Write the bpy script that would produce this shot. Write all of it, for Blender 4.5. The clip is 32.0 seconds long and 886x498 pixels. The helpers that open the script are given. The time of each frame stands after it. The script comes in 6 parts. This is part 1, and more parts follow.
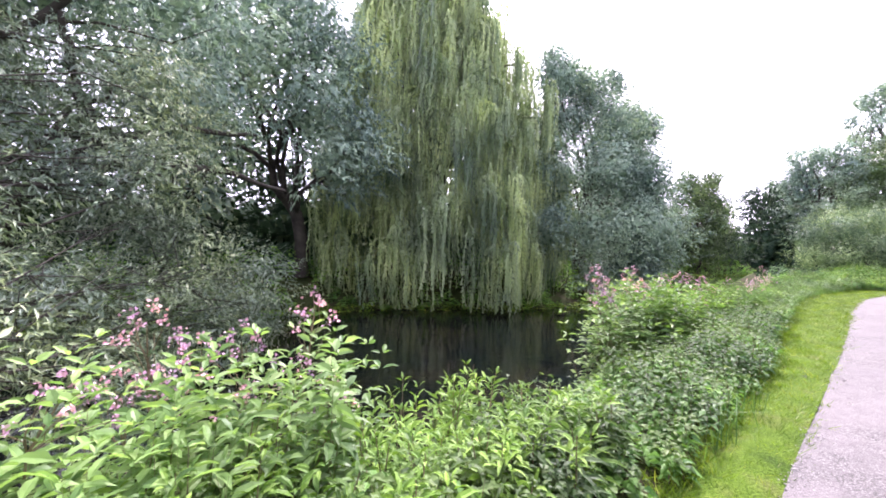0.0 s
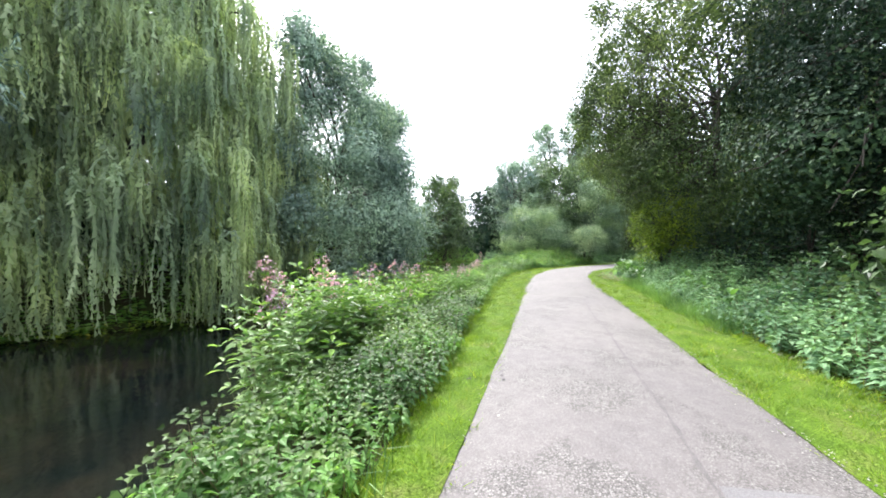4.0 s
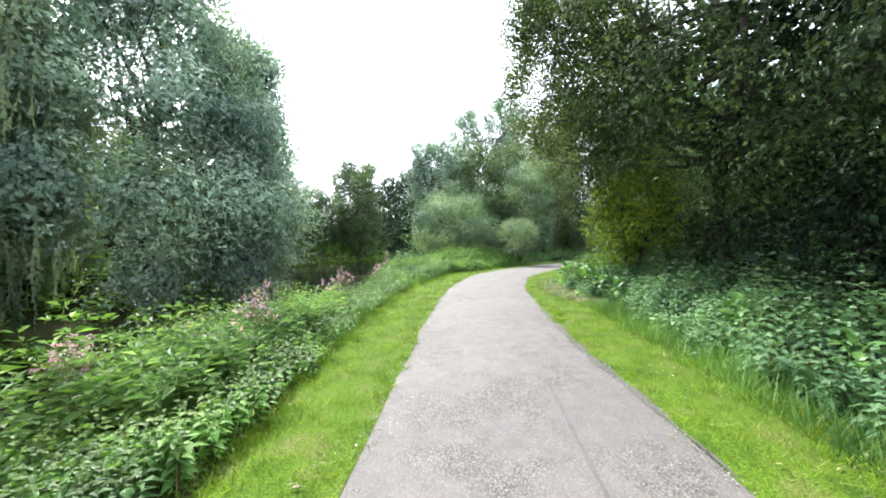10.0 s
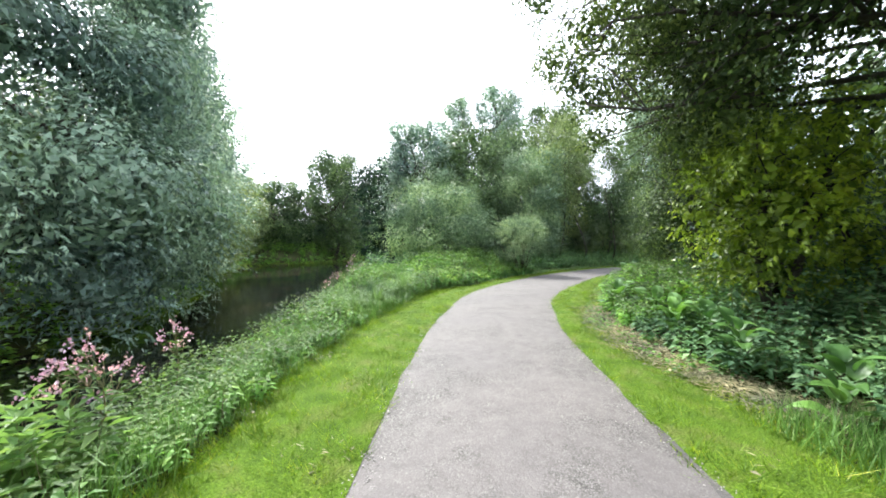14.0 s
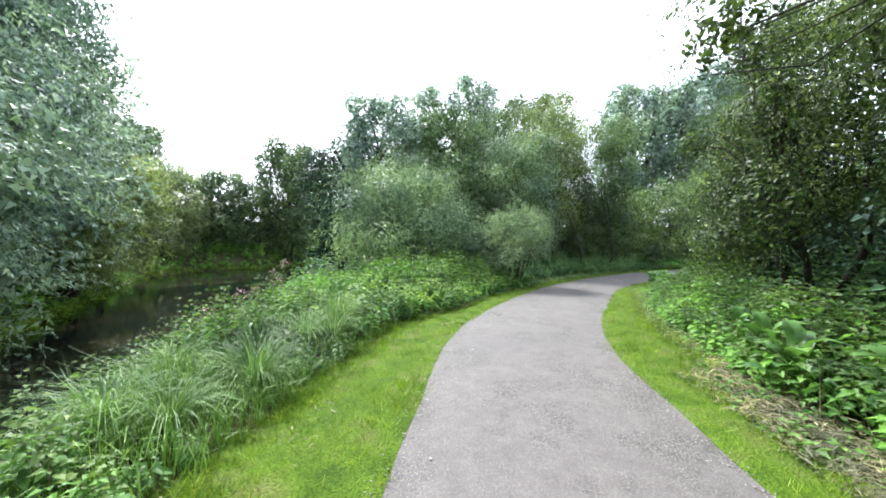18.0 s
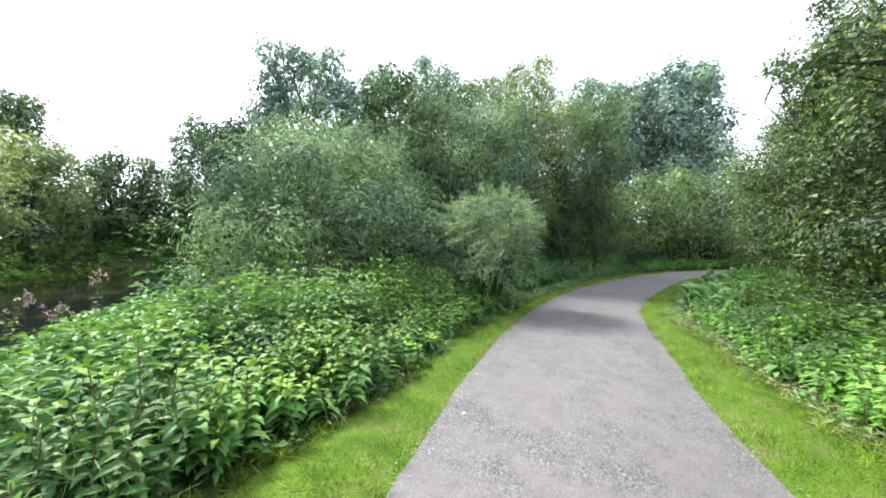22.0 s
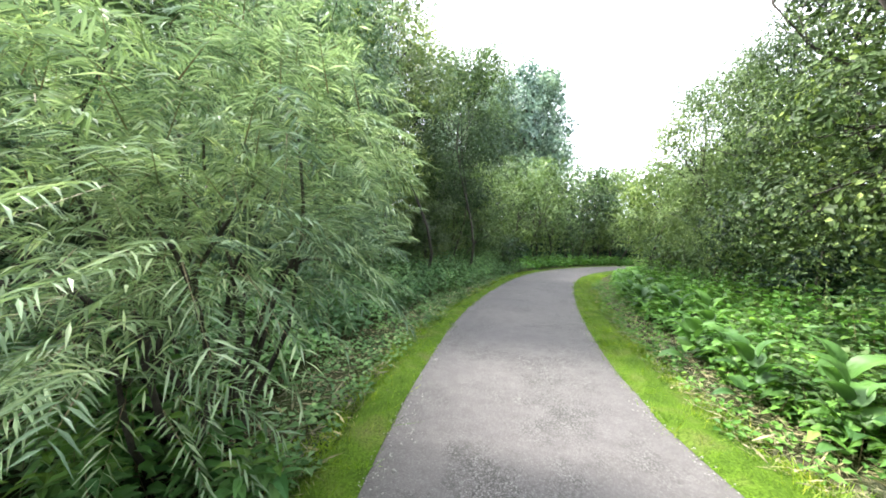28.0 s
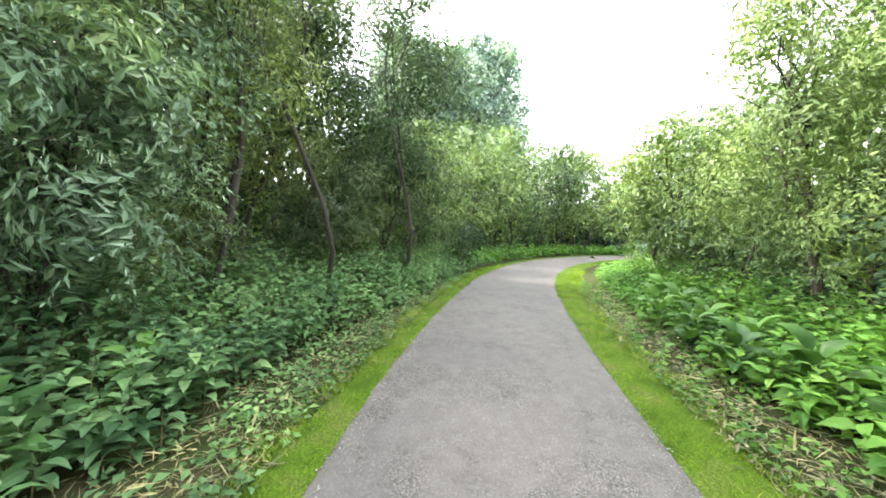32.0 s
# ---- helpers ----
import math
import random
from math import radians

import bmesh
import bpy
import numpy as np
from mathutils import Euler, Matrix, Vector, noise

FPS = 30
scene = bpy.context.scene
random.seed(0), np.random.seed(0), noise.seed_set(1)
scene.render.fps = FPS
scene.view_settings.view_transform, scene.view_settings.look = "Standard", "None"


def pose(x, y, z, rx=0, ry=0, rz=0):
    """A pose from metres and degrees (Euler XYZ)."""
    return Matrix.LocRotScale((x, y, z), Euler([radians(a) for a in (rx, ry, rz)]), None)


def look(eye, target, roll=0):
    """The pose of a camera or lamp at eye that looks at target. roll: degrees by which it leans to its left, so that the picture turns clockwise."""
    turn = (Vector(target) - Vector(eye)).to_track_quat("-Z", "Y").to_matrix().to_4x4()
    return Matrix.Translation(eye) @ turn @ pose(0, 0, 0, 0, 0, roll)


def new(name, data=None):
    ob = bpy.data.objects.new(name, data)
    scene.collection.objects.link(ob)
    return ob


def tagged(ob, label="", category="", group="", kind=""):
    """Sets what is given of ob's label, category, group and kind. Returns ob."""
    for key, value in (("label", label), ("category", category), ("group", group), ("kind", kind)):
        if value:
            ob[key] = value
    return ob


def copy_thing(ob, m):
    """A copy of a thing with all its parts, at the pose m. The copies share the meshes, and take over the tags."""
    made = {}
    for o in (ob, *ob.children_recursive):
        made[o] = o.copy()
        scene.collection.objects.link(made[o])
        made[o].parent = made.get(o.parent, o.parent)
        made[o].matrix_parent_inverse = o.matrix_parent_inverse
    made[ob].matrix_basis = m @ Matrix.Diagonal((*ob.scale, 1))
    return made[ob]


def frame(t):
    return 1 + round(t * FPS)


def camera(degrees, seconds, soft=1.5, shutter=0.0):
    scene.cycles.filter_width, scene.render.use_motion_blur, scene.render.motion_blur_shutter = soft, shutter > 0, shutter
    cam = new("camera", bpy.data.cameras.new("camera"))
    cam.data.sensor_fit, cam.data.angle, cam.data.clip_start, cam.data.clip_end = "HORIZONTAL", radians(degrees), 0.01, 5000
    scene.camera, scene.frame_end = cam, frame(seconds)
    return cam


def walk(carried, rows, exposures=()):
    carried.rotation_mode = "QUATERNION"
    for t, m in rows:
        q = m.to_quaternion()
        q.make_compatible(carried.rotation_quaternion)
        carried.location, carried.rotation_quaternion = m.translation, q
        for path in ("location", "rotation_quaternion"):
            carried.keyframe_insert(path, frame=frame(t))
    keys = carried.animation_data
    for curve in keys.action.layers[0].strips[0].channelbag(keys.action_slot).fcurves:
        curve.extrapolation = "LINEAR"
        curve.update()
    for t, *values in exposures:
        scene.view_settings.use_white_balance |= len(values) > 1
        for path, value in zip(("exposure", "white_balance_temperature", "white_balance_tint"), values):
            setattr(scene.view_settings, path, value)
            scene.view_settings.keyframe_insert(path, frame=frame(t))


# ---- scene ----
cam = camera(102.2, 32.0, 1.8)
PATH = [
    (0, (2.28, -0.305, 1.504), (2.347, 1.693, 1.516), 1.1),
    (0.5, (2.321, -0.262, 1.493), (2.389, 1.737, 1.505), 1.0),
    (1, (2.522, -0.171, 1.484), (2.627, 1.826, 1.498), 0.7),
    (1.5, (2.742, -0.017, 1.451), (2.943, 1.973, 1.462), 0.6),
    (2, (2.937, 0.163, 1.46), (3.392, 2.111, 1.465), 0.4),
    (2.5, (3.233, 0.328, 1.476), (3.984, 2.182, 1.472), 0.1),
    (3, (3.614, 0.621, 1.443), (4.547, 2.39, 1.435), 0.0),
    (3.5, (4.032, 0.86, 1.429), (5.112, 2.543, 1.416), -0.2),
    (4, (4.47, 1.104, 1.437), (5.658, 2.712, 1.421), -0.2),
    (4.5, (4.911, 1.384, 1.44), (6.175, 2.934, 1.42), -0.5),
    (6.5, (6.778, 2.831, 1.402), (8.178, 4.258, 1.377), 0.0),
    (7, (7.22, 3.152, 1.417), (8.643, 4.557, 1.389), 0.1),
    (7.5, (7.61, 3.476, 1.441), (9.042, 4.872, 1.415), 0.2),
    (8, (8.023, 3.792, 1.409), (9.471, 5.172, 1.379), -0.0),
    (8.5, (8.514, 4.119, 1.405), (9.981, 5.477, 1.373), -0.2),
    (9, (8.92, 4.449, 1.428), (10.401, 5.793, 1.393), -0.1),
    (9.5, (9.348, 4.694, 1.428), (10.835, 6.031, 1.392), -0.2),
    (10, (9.726, 4.932, 1.469), (11.215, 6.267, 1.43), -0.2),
    (10.5, (10.154, 5.246, 1.447), (11.65, 6.572, 1.409), -0.0),
    (11, (10.638, 5.725, 1.498), (12.147, 7.038, 1.462), 0.3),
    (11.5, (11.062, 6.138, 1.52), (12.581, 7.439, 1.483), 0.2),
    (12, (11.592, 6.586, 1.553), (13.117, 7.878, 1.511), 0.5),
    (12.5, (12.089, 6.998, 1.568), (13.617, 8.288, 1.529), 0.4),
    (13, (12.639, 7.336, 1.58), (14.169, 8.623, 1.537), 0.5),
    (13.5, (13.157, 7.718, 1.586), (14.687, 9.006, 1.544), 0.5),
    (15.5, (14.996, 9.309, 1.509), (16.559, 10.556, 1.478), 0.7),
    (16, (15.452, 9.723, 1.5), (17.032, 10.949, 1.475), 0.8),
    (16.5, (15.897, 10.039, 1.532), (17.491, 11.247, 1.505), 0.7),
    (17, (16.313, 10.426, 1.522), (17.912, 11.627, 1.495), 0.8),
    (17.5, (16.729, 10.749, 1.503), (18.349, 11.923, 1.476), 0.8),
    (18, (17.171, 11.099, 1.503), (18.812, 12.242, 1.479), 0.9),
    (18.5, (17.602, 11.393, 1.512), (19.261, 12.51, 1.488), 0.8),
    (19, (18.049, 11.64, 1.526), (19.72, 12.739, 1.501), 0.9),
    (19.5, (18.654, 12.035, 1.497), (20.329, 13.127, 1.474), 0.9),
    (20, (19.193, 12.323, 1.513), (20.881, 13.395, 1.487), 0.9),
    (20.5, (19.695, 12.618, 1.513), (21.391, 13.678, 1.484), 0.9),
    (21, (20.215, 12.864, 1.498), (21.931, 13.891, 1.474), 0.8),
    (21.5, (20.727, 13.09, 1.52), (22.459, 14.09, 1.496), 0.9),
    (22, (21.225, 13.306, 1.537), (22.983, 14.26, 1.511), 0.9),
    (22.5, (21.789, 13.509, 1.557), (23.57, 14.419, 1.527), 0.9),
    (23, (22.304, 13.675, 1.577), (24.109, 14.537, 1.544), 0.9),
    (23.5, (22.872, 13.861, 1.589), (24.706, 14.658, 1.551), 1.0),
    (24, (23.395, 14.051, 1.575), (25.242, 14.817, 1.531), 1.0),
    (24.5, (23.796, 14.271, 1.561), (25.672, 14.964, 1.514), 1.1),
    (25, (24.394, 14.364, 1.58), (26.289, 15.0, 1.534), 1.1),
    (25.5, (24.941, 14.41, 1.548), (26.864, 14.958, 1.504), 1.2),
    (27.5, (27.005, 14.781, 1.496), (28.981, 15.088, 1.448), 2.2),
    (28, (27.613, 14.814, 1.502), (29.601, 15.026, 1.454), 2.2),
    (28.5, (28.178, 14.843, 1.506), (30.172, 14.986, 1.453), 2.0),
    (29, (28.765, 14.834, 1.486), (30.764, 14.88, 1.416), 1.8),
    (29.5, (29.365, 14.793, 1.489), (31.362, 14.799, 1.387), 1.9),
    (30, (29.96, 14.747, 1.488), (31.957, 14.719, 1.376), 2.0),
    (30.5, (30.563, 14.674, 1.496), (32.56, 14.631, 1.382), 2.1),
    (31, (31.115, 14.613, 1.527), (33.111, 14.563, 1.417), 2.2),
    (31.5, (31.716, 14.524, 1.548), (33.712, 14.472, 1.434), 2.3),
    (32, (32.292, 14.521, 1.564), (34.288, 14.473, 1.449), 2.2),
]
walk(cam, [(t, look(eye, target, roll)) for t, eye, target, roll in PATH],
     exposures=[(0.0, 2.3, 6050.0, 37.0), (2.0, 2.3, 6050.0, 24.0), (4.0, 2.3, 6100.0, 14.0), (12.0, 2.22, 6150.0, 10.0), (19.0, 2.05, 5950.0, 10.0), (25.0, 2.3, 5950.0, 14.0), (28.0, 2.65, 6250.0, 10.0), (29.0, 2.72, 6450.0, 10.0), (30.0, 2.98, 6550.0, 9.0), (31.0, 3.2, 6650.0, 8.0), (32.0, 3.3, 6650.0, 7.0)])

# ---------------------------------------------------------------- light
SUN_AZ, SUN_EL = radians(18), radians(46)      # azimuth from +y towards +x
world = bpy.data.worlds.new("sky")
scene.world = world
world.use_nodes = True
wt = world.node_tree
wt.nodes.clear()
w_sky = wt.nodes.new("ShaderNodeTexSky")
w_sky.sky_type = "NISHITA"
w_sky.sun_disc = False
w_sky.sun_elevation, w_sky.sun_rotation = SUN_EL, SUN_AZ
w_sky.air_density, w_sky.dust_density, w_sky.ozone_density = 1.0, 4.0, 0.6
w_hsv = wt.nodes.new("ShaderNodeHueSaturation")
w_hsv.inputs["Saturation"].default_value = 0.30
w_bg = wt.nodes.new("ShaderNodeBackground")
w_bg.inputs["Strength"].default_value = 0.128
w_out = wt.nodes.new("ShaderNodeOutputWorld")
w_haze = wt.nodes.new("ShaderNodeMix")           # thin high cloud over the whole sky
w_haze.data_type = "RGBA"
w_haze.inputs[0].default_value = 0.6
w_haze.inputs[7].default_value = (7.2, 7.5, 8.0, 1.0)
wt.links.new(w_sky.outputs[0], w_hsv.inputs["Color"])
wt.links.new(w_hsv.outputs[0], w_haze.inputs[6])
wt.links.new(w_haze.outputs[2], w_bg.inputs["Color"])
wt.links.new(w_bg.outputs[0], w_out.inputs["Surface"])

sun_data = bpy.data.lights.new("sun", "SUN")
sun_data.energy, sun_data.angle, sun_data.color = 3.0, radians(9), (1.0, 0.95, 0.86)
sun = new("sun", sun_data)
sun_way = Vector((math.sin(SUN_AZ) * math.cos(SUN_EL), math.cos(SUN_AZ) * math.cos(SUN_EL), math.sin(SUN_EL)))
sun.matrix_world = look(sun_way * 200, (0, 0, 0))

# ---------------------------------------------------------------- materials


def node_material(name):
    m = bpy.data.materials.new(name)
    m.use_nodes = True
    nt = m.node_tree
    nt.nodes.clear()
    out = nt.nodes.new("ShaderNodeOutputMaterial")
    return m, nt, out


def ramp(nt, stops):
    r = nt.nodes.new("ShaderNodeValToRGB")
    el = r.color_ramp.elements
    while len(el) < len(stops):
        el.new(0.5)
    for e, (p, c) in zip(el, stops):
        e.position, e.color = p, (*c, 1)
    return r


def ramp_of(nt, socket, stops):
    r = ramp(nt, stops)
    nt.links.new(socket, r.inputs[0])
    return r.outputs[0]


def noise_node(nt, scale, detail=3.0, rough=0.55):
    co = nt.nodes.new("ShaderNodeNewGeometry")
    n = nt.nodes.new("ShaderNodeTexNoise")
    n.inputs["Scale"].default_value, n.inputs["Detail"].default_value = scale, detail
    n.inputs["Roughness"].default_value = rough
    nt.links.new(co.outputs["Position"], n.inputs["Vector"])
    return n


def mix(nt, kind, fac, a, b):
    m = nt.nodes.new("ShaderNodeMix")
    m.data_type, m.blend_type = "RGBA", kind
    for sock, v in ((m.inputs[0], fac), (m.inputs[6], a), (m.inputs[7], b)):
        if isinstance(v, bpy.types.NodeSocket):
            nt.links.new(v, sock)
        elif isinstance(v, (int, float)):
            sock.default_value = v
        else:
            sock.default_value = (*v, 1)
    return m.outputs[2]


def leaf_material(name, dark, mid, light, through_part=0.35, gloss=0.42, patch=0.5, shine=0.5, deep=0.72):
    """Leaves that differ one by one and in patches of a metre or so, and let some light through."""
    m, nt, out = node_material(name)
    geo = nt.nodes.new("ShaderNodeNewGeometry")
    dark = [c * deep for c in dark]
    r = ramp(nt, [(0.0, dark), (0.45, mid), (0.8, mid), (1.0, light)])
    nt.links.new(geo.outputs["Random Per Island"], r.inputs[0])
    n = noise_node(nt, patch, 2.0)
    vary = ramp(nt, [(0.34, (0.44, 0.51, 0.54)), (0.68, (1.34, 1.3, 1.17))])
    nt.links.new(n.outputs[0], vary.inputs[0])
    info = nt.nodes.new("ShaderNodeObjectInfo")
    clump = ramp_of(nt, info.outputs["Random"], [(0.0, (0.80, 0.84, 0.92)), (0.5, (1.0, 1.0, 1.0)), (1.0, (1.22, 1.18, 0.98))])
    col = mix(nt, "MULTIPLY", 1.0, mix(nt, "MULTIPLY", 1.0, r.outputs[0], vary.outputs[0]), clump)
    p = nt.nodes.new("ShaderNodeBsdfPrincipled")
    nt.links.new(col, p.inputs["Base Color"])
    p.inputs["Roughness"].default_value = gloss
    p.inputs["Specular IOR Level"].default_value = shine
    tr = nt.nodes.new("ShaderNodeBsdfTranslucent")
    warm = mix(nt, "MULTIPLY", 1.0, col, (1.22, 1.28, 0.78))
    nt.links.new(warm, tr.inputs["Color"])
    ms = nt.nodes.new("ShaderNodeMixShader")
    ms.inputs[0].default_value = through_part * 0.65
    nt.links.new(p.outputs[0], ms.inputs[1])
    nt.links.new(tr.outputs[0], ms.inputs[2])
    nt.links.new(ms.outputs[0], out.inputs["Surface"])
    return m


def surface_material(name, stops, scale, fine=None, rough=0.85, bump=0.3, spec=0.3, fine_stops=None):
    """A rough surface with variation at two scales and relief."""
    m, nt, out = node_material(name)
    n1 = noise_node(nt, scale, 5.0)
    r = ramp(nt, stops)
    nt.links.new(n1.outputs[0], r.inputs[0])
    n2 = noise_node(nt, fine or scale * 14, 3.0)
    r2 = ramp(nt, fine_stops or [(0.3, (0.75, 0.75, 0.75)), (0.7, (1.2, 1.2, 1.2))])
    nt.links.new(n2.outputs[0], r2.inputs[0])
    p = nt.nodes.new("ShaderNodeBsdfPrincipled")
    nt.links.new(mix(nt, "MULTIPLY", 1.0, r.outputs[0], r2.outputs[0]), p.inputs["Base Color"])
    p.inputs["Roughness"].default_value, p.inputs["Specular IOR Level"].default_value = rough, spec
    b = nt.nodes.new("ShaderNodeBump")
    b.inputs["Strength"].default_value, b.inputs["Distance"].default_value = bump, 0.02
    nt.links.new(n2.outputs[0], b.inputs["Height"])
    nt.links.new(b.outputs[0], p.inputs["Normal"])
    nt.links.new(p.outputs[0], out.inputs["Surface"])
    return m


def path_material():
    """Old tarmac with pale, slightly pink chippings worn proud of the binder."""
    m, nt, out = node_material("path_tarmac")
    geo = nt.nodes.new("ShaderNodeNewGeometry")
    v = nt.nodes.new("ShaderNodeTexVoronoi")
    v.inputs["Scale"].default_value = 85.0
    nt.links.new(geo.outputs["Position"], v.inputs["Vector"])
    stone = ramp(nt, [(0.0, (0.076, 0.068, 0.065)), (0.35, (0.099, 0.091, 0.088)), (0.8, (0.133, 0.123, 0.119)), (1.0, (0.183, 0.174, 0.166))])
    sep = nt.nodes.new("ShaderNodeSeparateColor")
    nt.links.new(v.outputs["Color"], sep.inputs[0])
    nt.links.new(sep.outputs[0], stone.inputs[0])
    gap = ramp(nt, [(0.28, (1, 1, 1)), (0.62, (0.5, 0.49, 0.48))])
    nt.links.new(v.outputs["Distance"], gap.inputs[0])
    big = noise_node(nt, 0.55, 5.0)
    stain = ramp(nt, [(0.3, (0.86, 0.85, 0.86)), (0.55, (1.0, 0.985, 0.97)), (0.75, (1.1, 1.07, 1.05))])
    nt.links.new(big.outputs[0], stain.inputs[0])
    small = noise_node(nt, 6.0, 4.0)
    worn = ramp(nt, [(0.35, (0.88, 0.88, 0.88)), (0.65, (1.08, 1.08, 1.08))])
    nt.links.new(small.outputs[0], worn.inputs[0])
    bare = noise_node(nt, 1.1, 6.0, 0.65)
    mask = ramp(nt, [(0.47, (0, 0, 0)), (0.60, (1, 1, 1))])
    nt.links.new(bare.outputs[0], mask.inputs[0])
    rough_col = mix(nt, "MULTIPLY", 1.0, ramp_of(nt, sep.outputs[0], [(0.0, (0.064, 0.059, 0.057)), (0.5, (0.112, 0.106, 0.102)), (1.0, (0.194, 0.188, 0.181))]), gap.outputs[0])
    fine_col = mix(nt, "MULTIPLY", 0.35, stone.outputs[0], gap.outputs[0])
    col = mix(nt, "MIX", mask.outputs[0], mix(nt, "MIX", 0.55, fine_col, (0.107, 0.099, 0.096)), rough_col)
    col = mix(nt, "MULTIPLY", 1.0, mix(nt, "MULTIPLY", 1.0, col, stain.outputs[0]), worn.outputs[0])
    p = nt.nodes.new("ShaderNodeBsdfPrincipled")
    nt.links.new(col, p.inputs["Base Color"])
    p.inputs["Roughness"].default_value, p.inputs["Specular IOR Level"].default_value = 0.8, 0.35
    b = nt.nodes.new("ShaderNodeBump")
    b.invert = True
    b.inputs["Strength"].default_value, b.inputs["Distance"].default_value = 0.6, 0.006
    nt.links.new(v.outputs["Distance"], b.inputs["Height"])
    nt.links.new(b.outputs[0], p.inputs["Normal"])
    nt.links.new(p.outputs[0], out.inputs["Surface"])
    return m


def water_material():
    m, nt, out = node_material("river_water")
    bed = noise_node(nt, 0.5, 4.0)
    r = ramp(nt, [(0.45, (0.004, 0.006, 0.006)), (0.6, (0.012, 0.011, 0.008)), (0.72, (0.042, 0.031, 0.019))])
    nt.links.new(bed.outputs[0], r.inputs[0])
    p = nt.nodes.new("ShaderNodeBsdfPrincipled")
    nt.links.new(r.outputs[0], p.inputs["Base Color"])
    p.inputs["Roughness"].default_value, p.inputs["IOR"].default_value = 0.06, 1.33
    rip = noise_node(nt, 2.2, 3.0)
    b = nt.nodes.new("ShaderNodeBump")
    b.inputs["Strength"].default_value, b.inputs["Distance"].default_value = 0.16, 0.05
    nt.links.new(rip.outputs[0], b.inputs["Height"])
    nt.links.new(b.outputs[0], p.inputs["Normal"])
    nt.links.new(p.outputs[0], out.inputs["Surface"])
    return m


M_PATH = path_material()
M_CRACK = surface_material("joint_tar", [(0.3, (0.070, 0.064, 0.063)), (0.7, (0.092, 0.085, 0.083))], 6.0, 90.0, 0.8)
M_STONE = surface_material("chippings", [(0.3, (0.17, 0.16, 0.15)), (0.7, (0.34, 0.32, 0.30))], 9.0, 60.0, 0.8)
M_WATER = water_material()
M_SOIL = surface_material("soil", [(0.3, (0.022, 0.028, 0.012)), (0.5, (0.032, 0.042, 0.014)), (0.7, (0.05, 0.042, 0.025))], 1.3, 22.0, 1.0, 0.8, 0.05)
M_TURF = surface_material("turf", [(0.3, (0.035, 0.07, 0.007)), (0.5, (0.065, 0.115, 0.01)), (0.66, (0.085, 0.11, 0.025)), (0.8, (0.12, 0.11, 0.05))], 2.6, 55.0, 0.95, 1.0, 0.1, [(0.3, (0.45, 0.5, 0.4)), (0.7, (1.4, 1.35, 1.3))])
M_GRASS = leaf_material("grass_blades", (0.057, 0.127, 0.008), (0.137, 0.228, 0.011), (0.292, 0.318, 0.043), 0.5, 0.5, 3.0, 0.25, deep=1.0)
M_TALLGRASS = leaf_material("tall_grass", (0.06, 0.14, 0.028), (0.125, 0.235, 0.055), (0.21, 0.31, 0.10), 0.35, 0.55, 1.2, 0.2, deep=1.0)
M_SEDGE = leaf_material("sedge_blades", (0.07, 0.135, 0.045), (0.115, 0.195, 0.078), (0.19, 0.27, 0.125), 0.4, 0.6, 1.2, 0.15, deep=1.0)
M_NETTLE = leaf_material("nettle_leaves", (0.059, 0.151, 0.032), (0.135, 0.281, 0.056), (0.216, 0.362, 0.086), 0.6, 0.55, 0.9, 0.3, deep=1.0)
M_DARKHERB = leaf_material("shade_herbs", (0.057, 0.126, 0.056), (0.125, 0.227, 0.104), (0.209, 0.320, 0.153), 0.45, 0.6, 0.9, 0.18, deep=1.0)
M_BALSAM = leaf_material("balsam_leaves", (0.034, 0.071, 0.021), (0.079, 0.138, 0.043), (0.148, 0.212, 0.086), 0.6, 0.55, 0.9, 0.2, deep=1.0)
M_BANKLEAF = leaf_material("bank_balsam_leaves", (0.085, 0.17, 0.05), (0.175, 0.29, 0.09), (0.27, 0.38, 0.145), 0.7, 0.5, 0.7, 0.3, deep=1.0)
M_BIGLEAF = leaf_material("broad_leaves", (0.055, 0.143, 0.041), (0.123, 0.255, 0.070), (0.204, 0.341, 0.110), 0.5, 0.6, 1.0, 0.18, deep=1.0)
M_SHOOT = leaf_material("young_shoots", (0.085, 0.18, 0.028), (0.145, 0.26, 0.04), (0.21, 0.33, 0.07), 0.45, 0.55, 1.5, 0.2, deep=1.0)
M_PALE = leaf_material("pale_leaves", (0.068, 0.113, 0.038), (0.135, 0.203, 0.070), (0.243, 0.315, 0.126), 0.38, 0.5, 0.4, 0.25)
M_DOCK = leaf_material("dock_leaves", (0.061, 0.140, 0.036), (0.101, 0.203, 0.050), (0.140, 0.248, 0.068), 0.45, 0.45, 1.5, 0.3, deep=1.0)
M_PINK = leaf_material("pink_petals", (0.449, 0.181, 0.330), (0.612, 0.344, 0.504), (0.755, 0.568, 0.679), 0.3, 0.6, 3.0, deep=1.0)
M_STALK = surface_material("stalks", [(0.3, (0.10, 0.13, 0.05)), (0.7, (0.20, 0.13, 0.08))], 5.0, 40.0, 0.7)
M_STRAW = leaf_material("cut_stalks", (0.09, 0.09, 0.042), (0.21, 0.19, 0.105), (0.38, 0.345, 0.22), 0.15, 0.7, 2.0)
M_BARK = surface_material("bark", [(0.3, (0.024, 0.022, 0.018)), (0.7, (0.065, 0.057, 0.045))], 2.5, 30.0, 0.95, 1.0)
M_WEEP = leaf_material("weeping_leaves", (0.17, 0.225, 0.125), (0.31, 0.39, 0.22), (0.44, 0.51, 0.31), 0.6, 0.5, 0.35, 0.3)
